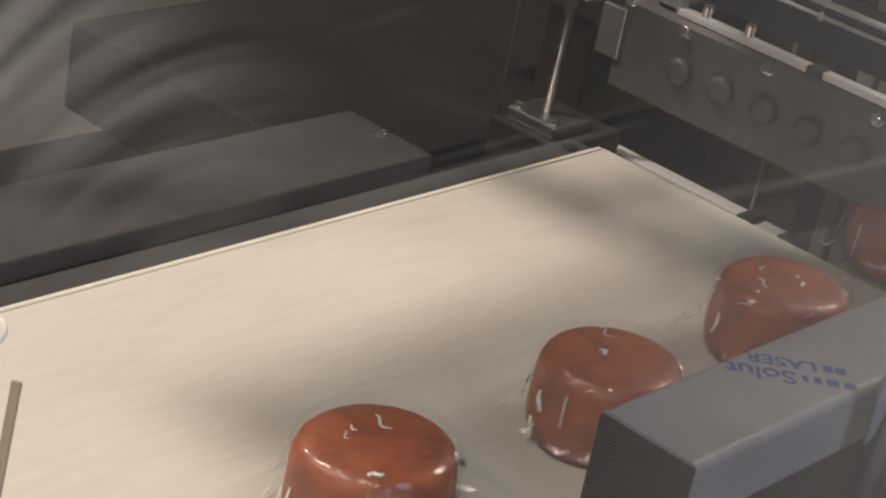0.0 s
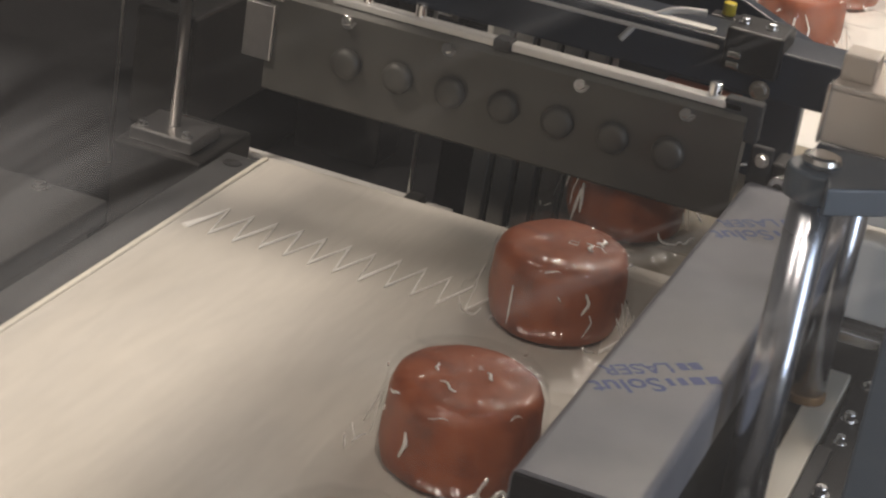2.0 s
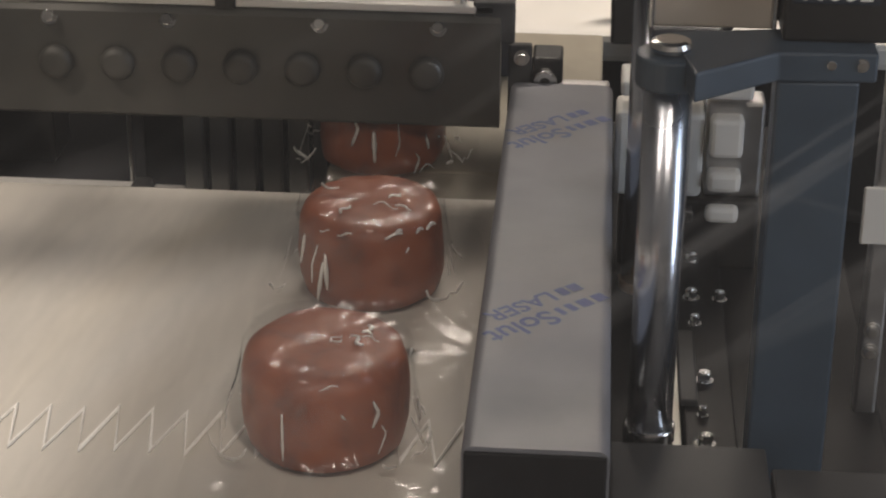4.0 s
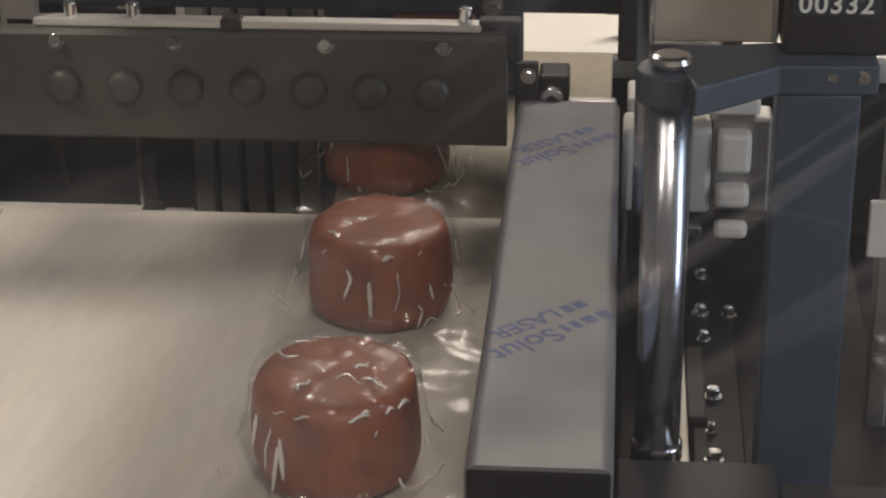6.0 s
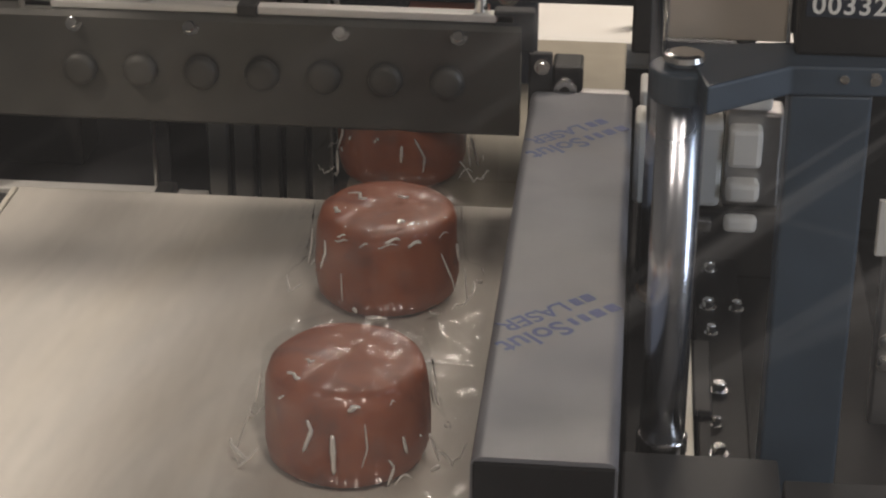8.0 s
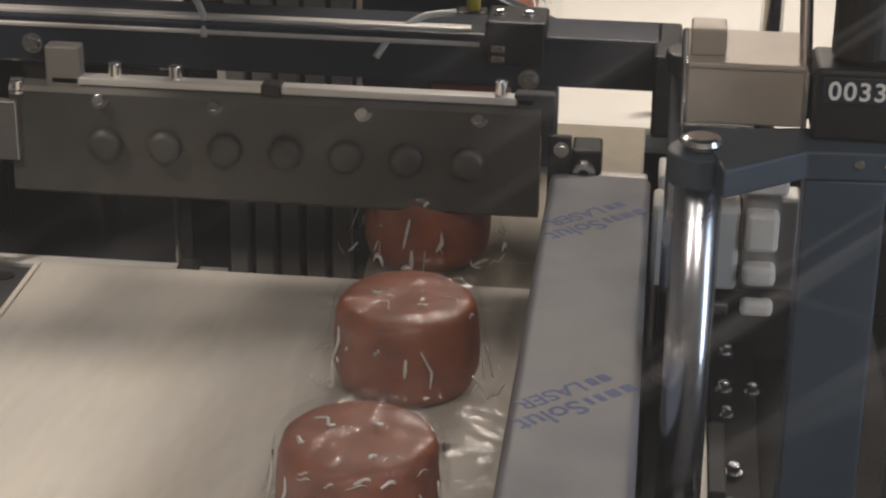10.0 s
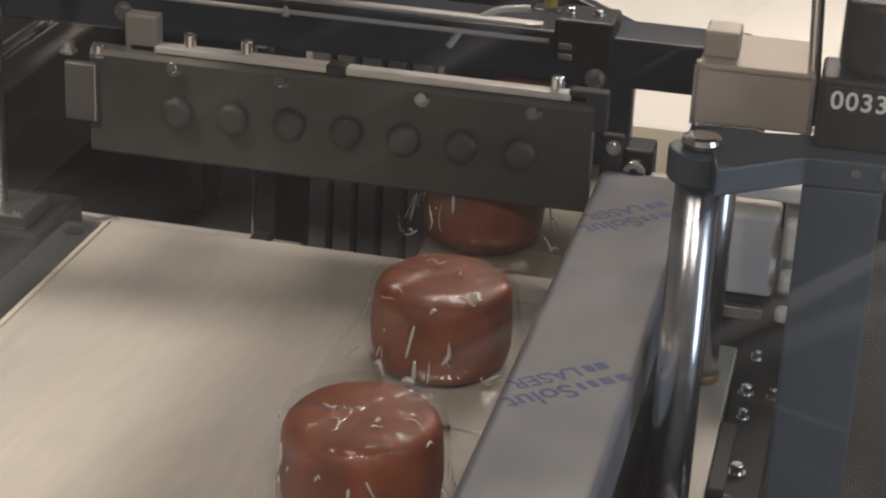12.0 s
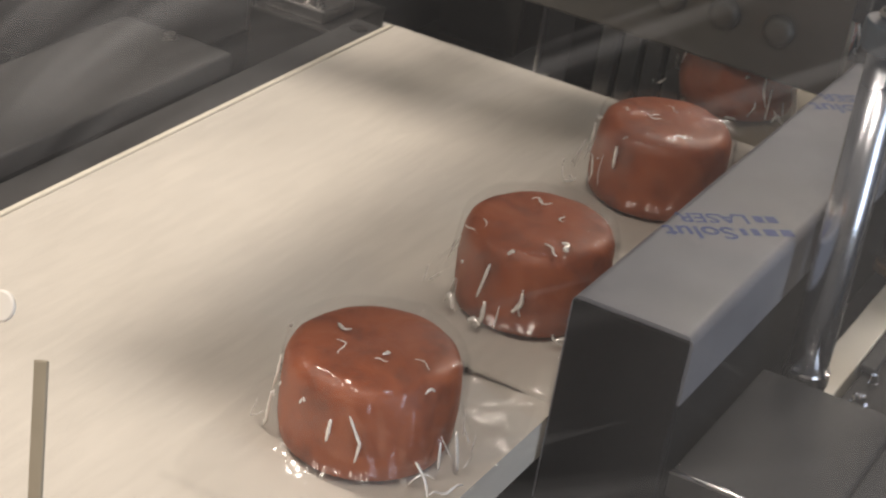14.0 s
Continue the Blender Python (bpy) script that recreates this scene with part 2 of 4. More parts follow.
def machine_bed():
    t = empty("machine_bed", -0.1, 0.4, 0, "dark enclosed bed of the wrapping machine standing on the floor", "machine")
    for nm, b, m in (("lower_housing", (-0.75, 0.55, 0.1, 1.3, 0.0, 0.78), BLACK), ("conveyor_stand", (-0.30, 0.05, -1.5, 0.1, 0.0, 0.80), DARK),
                     ("side_housing", (-0.80, -0.47, 0.30, 1.3, 0.78, 0.86), BLACK), ("back_panel", (-0.75, 0.55, 1.28, 1.3, 0.78, 1.6), NAVY)):
        ob = part(nm, box(*b, 0.004), m, t)
        ob.matrix_parent_inverse = Matrix.Translation((0.1, -0.4, 0))
    return t


machine_bed()


def at_world(ob, parent):
    """Parts are drawn in world metres: undo the place of their thing."""
    ob.matrix_parent_inverse = Matrix.Translation(parent.location).inverted()
    return ob


def wpart(name, bm, material, parent, label="", smooth=False):
    return at_world(part(name, bm, material, parent, label, smooth), parent)


def conveyor():
    t = empty("conveyor", 0, NOSE, BELT_Z, "pale cloth belt conveyor with a thin sliding nose", "conveyor")
    r, top, low = 0.011, BELT_Z, BELT_Z - 0.022
    outline = [(-1.6, top), *[(NOSE - r + r * math.sin(a), top - r + r * math.cos(a)) for a in (math.pi * k / 10 for k in range(11))], (-1.6, low)]
    belt = wpart("belt", extruded(outline, -0.310, -0.002), BELT, t, "off-white woven conveyor belt, slightly soiled", False)
    bm = box(-0.343, -0.313, -1.5, NOSE - 0.004, 0.90, 0.925, 0.002)
    plate = wpart("side_plate", bm, GREY, t, "grey steel side plate")
    wpart("slot", rod((-0.330, NOSE - 0.022, 0.9252), (-0.330, NOSE - 0.022, 0.9262), 0.006, None, 20), DARK, t)
    wpart("edge_strip", box(-0.3125, -0.3085, -1.5, NOSE - 0.012, 0.912, 0.9325, 0.0012), CREAM, t, "pale sealed belt edge")
    step, n = 0.0166, 21
    pts = []
    for k in range(n + 1):
        x = -0.300 + step * k
        pts += [(x, -0.019, 0), (x + step * 0.62, 0.019, 0)]
    rng = random.Random(4)
    pts = [(x, y + rng.uniform(-1, 1) * 0.0016, z) for x, y, z in pts]
    lace = pipe(pts, 0.0030, None, 6, 1)
    for v in lace.verts:
        v.co.z *= 0.3
    lacing = part("belt_lacing", lace, THREAD, t, "white zigzag lacing of the belt joint")
    return t, lacing


def left_table():
    t = empty("side_table", -0.385, 0.0, 0.9, "dark grey flat steel side table along the belt", "table")
    wpart("top", box(-0.435, -0.352, -1.3, 0.262, 0.918, 0.934, 0.002), GREY, t)
    wpart("skirt", box(-0.432, -0.360, -1.29, 0.255, 0.70, 0.918, 0.002), DARK, t)
    wpart("screw", bolt(-0.392, 0.25, 0.934, 0.004, 0.004, (0, 0, 1)), BRIGHT, t)
    return t


def guide():
    t = empty("side_guide", 0, 0, 1.0, "folded steel side guide still in printed protective film", "guide rail")
    th, r = 0.0022, 0.005
    arc = lambda cx, cz, rr, a0, a1: [(cx + rr * math.cos(a), cz + rr * math.sin(a)) for a in (a0 + (a1 - a0) * k / 6 for k in range(7))]  # noqa: E731
    out = [(0, 0.890)] + arc(r, 1 - r, r, math.pi, math.pi / 2) + arc(0.06 - r, 1 - r, r, math.pi / 2, 0) + [(0.06, 0.965)]
    inn = [(0.06 - th, 0.965)] + arc(0.06 - r, 1 - r, r - th, 0, math.pi / 2) + arc(r, 1 - r, r - th, math.pi / 2, math.pi) + [(th, 0.890)]
    prof = out + inn
    bm = bmesh.new()
    rings = [[bm.verts.new((x, y, z)) for x, z in prof] for y in (0.0, 0.002, 0.413, 0.415)]
    n = len(prof)
    for ra, rb in zip(rings, rings[1:]):
        for i in range(n):
            bm.faces.new((ra[i], ra[(i + 1) % n], rb[(i + 1) % n], rb[i]))
    for k, ring in ((0, rings[0]), (1, rings[-1])):
        m = n // 2
        for i in range(m - 1):
            bm.faces.new((ring[i], ring[i + 1], ring[n - 2 - i], ring[n - 1 - i]))
    bmesh.ops.recalc_face_normals(bm, faces=bm.faces[:])
    wpart("channel", bm, PEEL, t, "", False)
    # black fill and end sheet stand in for the shade inside the open channel
    wpart("core", box(0.0024, 0.0574, 0.006, 0.41, 0.880, 0.9972, 0.003), BLACK, t, "black fill for the shaded hollow")
    wpart("hollow_shade", box(0.0012, 0.0588, -0.0025, -0.0002, 0.884, 0.9985, 0.001), BLACK, t, "black sheet for the shaded open end")
    along = math.radians(222)
    right, up = Vector((math.cos(along), math.sin(along), 0)), Vector((-math.sin(along), math.cos(along), 0))
    for y0 in (0.0, 0.223):
        writing("print", "Solut", 0.0182, pose(0.0305, y0 + 0.1226, 0.0001, 0, 0, 222), INK, t)
        writing("print", "LASER", 0.0142, pose(0.0302, y0 + 0.1420, 0.0001, 0, 0, 222), INK, t)
        for line, start, words in ((0.1226, 0.0305, ((0.0045, 0.003), (0.0110, 0.004), (0.0190, 0.0065), (0.0280, 0.0065))), (0.1420, 0.0302, ((0.0055, 0.005), (0.0125, 0.006)))):
            for d, w in words:  # the unread start of each line
                q = Vector((start, y0 + line, 0.0001)) - right * d + up * 0.0045
                ob = part("print_bar", box(-w / 2, w / 2, -0.0036, 0.0036, 0, 0.0001, 0), INK, t)
                ob.matrix_basis = pose(q.x, q.y, q.z, 0, 0, 222)
    return t


def pack(seed):
    """A round product in clear wrap: body, wrap and its two cross seals."""
    rng = random.Random(seed)
    t = empty("wrapped_product", 0, 0, 0, "round terracotta-coloured product in crinkled clear film", "food pack", "packs on the belt")
    h, r0 = 0.0495, 0.0368
    prof = [(0, 0.0015), (r0 - 0.004, 0.0015), (r0 - 0.001, 0.004), (r0 + 0.0008, 0.012), (r0 + 0.0012, 0.022), (r0 + 0.0006, 0.034), (r0, h - 0.008), (r0 - 0.0016, h - 0.0035),
            (r0 - 0.0045, h - 0.001), (r0 - 0.009, h), (r0 * 0.5, h + 0.0006), (0.006, h + 0.0004), (0, h + 0.0004)]
    bm = bmesh.new()
    N = 72
    off = Vector((rng.uniform(0, 50), rng.uniform(0, 50), 0))
    rings = []
    for r, z in prof:
        ring = []
        for k in range(N if r > 0 else 1):
            a = 2 * math.pi * k / N
            d = Vector((math.cos(a), math.sin(a), 0))
            q = d * r + Vector((0, 0, z))
            w = noise.noise(q * 38 + off) * 0.0014 + noise.noise(q * 120 + off) * 0.0005
            ring.append(bm.verts.new(q + (d * w if 0 < z < h - 0.002 else Vector((0, 0, w * 0.9))) * (1 if z > 0.002 else 0)))
        rings.append(ring)
    for ra, rb in zip(rings, rings[1:]):
        for k in range(N):
            j = (k + 1) % N
            if len(ra) == 1:
                bm.faces.new((ra[0], rb[j], rb[k]))
            elif len(rb) == 1:
                bm.faces.new((ra[k], ra[j], rb[0]))
            else:
                bm.faces.new((ra[k], ra[j], rb[j], rb[k]))
    bmesh.ops.recalc_face_normals(bm, faces=bm.faces[:])
    part("product", bm, MEAT, t, "pressed terracotta-brown product", True)
    # the wrap: a tight cap, a loose wall and a flange spread on the belt
    bm = bmesh.new()
    N = 144
    shape = [(0.0, 1.0, 0.0), (0.35, 1.0, 0.0), (0.7, 1.0, 0.0), (0.9, 1.0, 0.0), (1.0, 0.985, 0.0), (1.04, 0.93, 0.0), (1.06, 0.8, 0.0), (1.07, 0.62, 0.0), (1.08, 0.45, 0.0), (1.10, 0.3, 0.02), (1.14, 0.18, 0.08),
             (1.2, 0.10, 0.2), (1.2, 0.06, 0.42), (1.2, 0.045, 0.68), (1.2, 0.03, 1.0)]
    lean_at = (math.pi * rng.uniform(0.94, 1.12), math.pi * rng.uniform(1.88, 2.05))

    def flare(a, fz):
        """How far the loose wrap stands off the sides, low down."""
        low = max(0.0, 1 - fz / 0.8) ** 1.3
        near = sum(w * math.exp(-((((a - c + math.pi) % (2 * math.pi) - math.pi) / 0.42) ** 2)) for c, w in zip(lean_at, (0.30, 0.16)))
        return low * near

    folds = [(rng.uniform(0, 2 * math.pi), rng.uniform(0.03, 0.10), rng.uniform(0.6, 1.6)) for _ in range(26)]
    rings = []
    for i, (fr, fz, out) in enumerate(shape):
        ring = []
        for k in range(N if fr > 0 else 1):
            a = 2 * math.pi * k / N
            ca, sa = math.cos(a), math.sin(a)
            edge = (abs(ca / 0.058) ** 5 + abs(sa / 0.077) ** 5) ** -0.2
            rad = r0 * fr * (1 - out) + edge * out if fr > 0 else 0
            z = (h + 0.0022) * fz
            if fr > 1.0:
                rad += r0 * flare(a, fz) * (1 - out)
            fold = 0.0
            for fa, fw, fh in folds:
                d = (a - fa + math.pi) % (2 * math.pi) - math.pi
                fold += fh * math.exp(-((d / fw) ** 2)) * math.copysign(1, math.sin(fa * 7))
            q = Vector((ca * rad, sa * rad, z))
            crinkle = noise.noise(Vector((ca * 9, sa * 9, i * 0.35)) + off) * 0.0022 + noise.noise(q * 70 + off) * 0.0008
            loose = min(1, max(0.12, (fr - 0.85) * 6)) * (1 - 0.6 * out)
            push = (0.0008 * fold * min(1, max(0, (fr - 1.03) * 20)) + crinkle) * loose
            if fr > 1.0 and out < 0.15:
                q += Vector((ca, sa, 0)) * max(push, -0.0012)
            elif out >= 0.15:
                q.z += max(0.0, 0.002 * (1 - out) * abs(fold) + abs(crinkle) * 0.9)
            else:
                q.z += 0.0008 + 0.5 * crinkle * min(1, fr) + noise.noise(q * 75 + off) * 0.0010
            ring.append(bm.verts.new(q))
        rings.append(ring)
    for ra, rb in zip(rings, rings[1:]):
        for k in range(N):
            j = (k + 1) % N
            if len(ra) == 1:
                bm.faces.new((ra[0], rb[k], rb[j]))
            else:
                bm.faces.new((ra[k], rb[k], rb[j], ra[j]))
    bmesh.ops.recalc_face_normals(bm, faces=bm.faces[:])
    wrap = part("wrap", bm, FILM, t, "crinkled clear plastic wrap", True)
    def wall(a, z):
        """A point on the outside of the wrap's wall."""
        fz = z / (h + 0.0022)
        rr = r0 * (1.055 + 0.06 * max(0, 0.8 - fz) + flare(a, fz)) + 0.0003
        return Vector((rr * math.cos(a), rr * math.sin(a), z))

    def fold_line(pts, r):
        """A thin ridge along the points that runs out at both ends."""
        bm = bmesh.new()
        last = None
        for i, q in enumerate(pts):
            d = (pts[min(i + 1, len(pts) - 1)] - pts[max(i - 1, 0)]).normalized()
            side = d.cross(Vector((q.x, q.y, 0.03)).normalized()).normalized()
            up = side.cross(d)
            w = r * (0.25 + 0.75 * math.sin(math.pi * (i + 0.5) / len(pts)) ** 0.6) * rng.uniform(0.8, 1.2)
            ring = [bm.verts.new(q + side * (w * cx) + up * (w * cy * 0.6)) for cx, cy in ((1, 0), (0.5, 0.9), (-0.5, 0.9), (-1, 0), (-0.5, -0.6), (0.5, -0.6))]
            if last:
                for k in range(6):
                    bm.faces.new((last[k], last[(k + 1) % 6], ring[(k + 1) % 6], ring[k]))
            else:
                bm.faces.new(ring[::-1])
            last = ring
        bm.faces.new(last)
        bmesh.ops.recalc_face_normals(bm, faces=bm.faces[:])
        return bm

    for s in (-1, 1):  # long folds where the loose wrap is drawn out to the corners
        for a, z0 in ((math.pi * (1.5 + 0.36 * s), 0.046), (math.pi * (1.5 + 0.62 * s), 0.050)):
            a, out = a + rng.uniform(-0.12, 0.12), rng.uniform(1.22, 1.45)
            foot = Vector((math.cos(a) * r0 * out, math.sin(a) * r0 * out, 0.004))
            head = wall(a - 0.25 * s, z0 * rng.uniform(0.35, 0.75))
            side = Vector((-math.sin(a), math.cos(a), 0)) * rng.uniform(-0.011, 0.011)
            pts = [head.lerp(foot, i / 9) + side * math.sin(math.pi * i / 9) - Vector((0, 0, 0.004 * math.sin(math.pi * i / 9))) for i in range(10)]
            part("crease", fold_line(pts[rng.choice((3, 4)) : rng.choice((8, 10))], rng.uniform(0.0006, 0.0011)), GLINT, wrap, "", True)
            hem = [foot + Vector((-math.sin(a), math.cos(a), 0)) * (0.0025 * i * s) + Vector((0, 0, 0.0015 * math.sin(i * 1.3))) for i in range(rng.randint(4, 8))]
            part("crease", fold_line(hem, rng.uniform(0.0004, 0.0008)), GLINT, wrap, "", True)
    # white fold strokes that put the film's glints into colour, mostly in front
    for k in range(21):
        kind = rng.random()
        a = rng.uniform(math.pi * 1.0, math.pi * 2.0) if rng.random() < 0.85 else rng.uniform(0, 2 * math.pi)
        r = rng.choice((0.0004, 0.0007, 0.0010, 0.0013))
        pts = []
        if kind < 0.30:  # upright in the wall, some with a sharp kink
            z0, ln = rng.uniform(0.018, 0.043), rng.uniform(0.008, 0.024)
            kink, turn = rng.uniform(0.3, 0.8), rng.choice((0, 0, 0.10, -0.10, 0.16))
            tip = rng.uniform(-0.10, 0.10)
            for i in range(8):
                u = i / 7
                pts.append(wall(a + tip * u + turn * (u if u < kink else 2 * kink - u), max(0.004, z0 - ln * u)))
        elif kind < 0.42:  # down the loose sides
            a = rng.choice(lean_at) + rng.uniform(-0.4, 0.4)
            z0, z1, tip = rng.uniform(0.018, 0.030), rng.uniform(0.006, 0.012), rng.uniform(-0.15, 0.15)
            pts = [wall(a + tip * i / 7, z0 + (z1 - z0) * i / 7) for i in range(8)]
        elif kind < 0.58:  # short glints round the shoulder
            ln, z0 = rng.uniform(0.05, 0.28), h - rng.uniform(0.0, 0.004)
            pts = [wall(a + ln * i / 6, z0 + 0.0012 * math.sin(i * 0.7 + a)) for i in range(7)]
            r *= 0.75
        elif kind < 0.68:  # painted glint dots in the wall
            z0, ln = rng.uniform(0.008, 0.04), rng.uniform(0.0012, 0.0028)
            tip, r = rng.uniform(-0.06, 0.06), rng.choice((0.0005, 0.0008, 0.001))
            pts = [wall(a + tip * i / 3, z0 - ln * i / 3) for i in range(4)]
        elif kind < 0.9:  # over the top
            q = Vector((rng.uniform(-0.6, 0.6) * r0, rng.uniform(-0.75, 0.4) * r0, h + 0.0030))
            way = Vector((math.cos(a * 3), 0.6 * math.sin(a * 3), 0)) * rng.uniform(0.004, 0.015)
            wave, turn = rng.uniform(0.08, 0.3), rng.uniform(0.5, 1.1)
            pts = [q + way * (i / 7) + Vector((-way.y, way.x, 0)) * (wave * math.sin(i * turn)) for i in range(8)]
            r *= 0.85
        else:  # curled where the skirt meets the belt
            ln, bend = rng.uniform(0.08, 0.3), rng.uniform(0.0, 0.006)
            pts = [wall(a + ln * i / 7, 0.0065) * (1.08 + 0) + Vector((0, 0, bend * math.sin(math.pi * i / 7))) for i in range(8)]
            r *= 1.2
        part("crease", fold_line(pts, r), GLINT, wrap, "white fold painting a glint on the wrap" if k == 0 else "", True)
    for s in (-1, 1):
        bm = bmesh.new()
        row = []
        for k in range(29):
            x = -0.056 + 0.112 * k / 28
            row.append([bm.verts.new((x, s * (0.080 + 0.0018 * j), 0.003 + 0.0007 * noise.noise(Vector((x * 160, s * 3 + j * 0.4, seed))) + 0.0008 * (j == 1))) for j in range(4)])
        for ra, rb in zip(row, row[1:]):
            for j in range(3):
                bm.faces.new((ra[j], ra[j + 1], rb[j + 1], rb[j]))
        part("seal", bm, FILM, wrap, "crimped cross seal", True)
    for ob in t.children_recursive:  # the product is a little longer than wide
        if not ob.name.startswith("seal"):
            ob.data.transform(Matrix.Diagonal((1.03, 1.13, 1.0, 1.0)))
    return t


def seal_beam():
    """The upper jaw, drawn in its raised place."""
    t = empty("sealing_beam", -0.18, 0.43, 1.0, "dark coated sealing beam with round buttons and bright bolts", "sealing jaw")
    y = 0.408
    prof = [(y, 0.965), (y + 0.002, 0.963), (y + 0.013, 0.963), (y + 0.013, 1.03), (y + 0.006, 1.034), (y + 0.002, 1.031), (y, 1.028)]
    wpart("body", extruded(prof, -0.326, -0.006), BEAM, t)
    wpart("top_edge", box(-0.30, -0.010, y + 0.002, y + 0.012, 1.0325, 1.0375, 0.001), SILVER, t, "worn bright top edge")
    for k in range(1, 8):
        x = -0.304 + 0.0365 * k
        wpart("button", rod((x, y + 0.002, 0.997), (x, y - 0.0072, 0.997), 0.0104, None, 28, 0.0042), BEAM, t, "", True)
    for x in (-0.270, -0.200, -0.111, -0.042):
        wpart("bolt", bolt(x, y + 0.001, 1.024, 0.0036, 0.006, (0, -1, 0.4)), BRIGHT, t, "bright screw")
    wpart("end_bracket", box(-0.342, -0.321, y - 0.003, y + 0.003, 0.984, 1.022, 0.001), STEEL, t, "grey steel end bracket")
    for x in (-0.342, -0.321):
        wpart("bolt", bolt(x, y + 0.004, 1.026, 0.0042, 0.008, (0, 0, 1)), BRIGHT, t, "bright screw")
    wpart("mount_block", box(-0.303, -0.282, y + 0.002, y + 0.014, 1.03, 1.056, 0.0015), ALU, t)
    wpart("mount_block", box(-0.022, 0.002, y + 0.002, y + 0.013, 1.015, 1.04, 0.0015), GREY, t)
    for x in (-0.262, -0.225, -0.030):
        wpart("stud", bolt(x, y + 0.008, 1.034, 0.004, 0.012, (0, 0, 1)), BRIGHT, t, "bright stud")
    wpart("clip", box(-0.172, -0.160, y - 0.001, y + 0.012, 1.032, 1.039, 0.001), DARK, t)
    return t


def lower_jaw():
    """The lower jaw, drawn in its raised place."""
    t = empty("lower_jaw", -0.2, 0.37, 0.93, "bright steel lower sealing jaw across the belt gap", "sealing jaw")
    wpart("bar", box(-0.338, -0.004, 0.366, 0.380, 0.928, 0.9385, 0.002), SILVER, t, "bright steel bar")
    wpart("carrier", box(-0.33, -0.01, 0.368, 0.40, 0.89, 0.927, 0.002), DARK, t)
    return t


def back_bar():
    t = empty("rear_bar", -0.3, 0.525, 0.8535, "layered steel and brass bar behind the jaws", "bar")
    wpart("upper_strip", box(-0.39, -0.256, 0.52, 0.535, 0.8635, 0.8685, 0.001), SILVER, t)
    wpart("middle_strip", box(-0.388, -0.256, 0.526, 0.535, 0.8565, 0.8625, 0.001), BRASS, t)
    wpart("lower_strip", box(-0.392, -0.256, 0.518, 0.535, 0.850, 0.8555, 0.001), STEEL, t)
    wpart("stop_block", box(-0.256, -0.244, 0.512, 0.535, 0.845, 0.872, 0.001), DARK, t)
    wpart("end_block", box(-0.243, -0.222, 0.518, 0.535, 0.851, 0.867, 0.001), SILVER, t)
    wpart("pin", rod((-0.2585, 0.537, 0.84), (-0.2585, 0.537, 1.02), 0.0016, None, 10), STEEL, t, "thin steel pin")
    wpart("foot", box(-0.39, 0.0, 0.50, 0.56, 0.78, 0.846, 0.002), DARK, t)
    for x in (-0.215, -0.195, -0.16):
        wpart("bolt", bolt(x, 0.51, 0.846, 0.003, 0.004, (0, 0, 1)), BRIGHT, t)
    t.location.z += 0.0065
    return t


def infeed():
    t = empty("infeed_table", -0.05, 0.6, 0.92, "tan infeed table behind the jaws", "table")
    wpart("bed", box(-0.112, 0.055, 0.440, 0.7046, 0.924, 0.9305, 0.002), TAN, t)
    wpart("lip", extruded([(0.384, 0.9175), (0.392, 0.9225), (0.444, 0.9300), (0.444, 0.9235), (0.392, 0.916)], -0.112, -0.004), TAN, t, "sloped lip of the slide bed")
    wpart("support", box(-0.12, 0.04, 0.52, 0.69, 0.78, 0.924, 0.003), DARK, t)
    c = empty("infeed_conveyor", 0.05, 0.98, 0.9, "brightly lit white infeed belt", "conveyor")
    wpart("belt", box(-0.30, 0.34, 0.705, 1.27, 0.908, 0.9305, 0.006), WHITE, c)
    wpart("frame", box(-0.29, 0.33, 0.72, 1.26, 0.78, 0.908, 0.003), DARK, c)
    wpart("side_bar", rod((0.05, 0.74, 0.953), (0.33, 0.78, 0.953), 0.006, None, 14), TAUPE, c)
    for x in (0.07, 0.30):
        wpart("bar_post", rod((x, 0.743 + (x - 0.05) * 0.14, 0.93), (x, 0.743 + (x - 0.05) * 0.14, 0.953), 0.004, None, 10), STEEL, c)
    return t


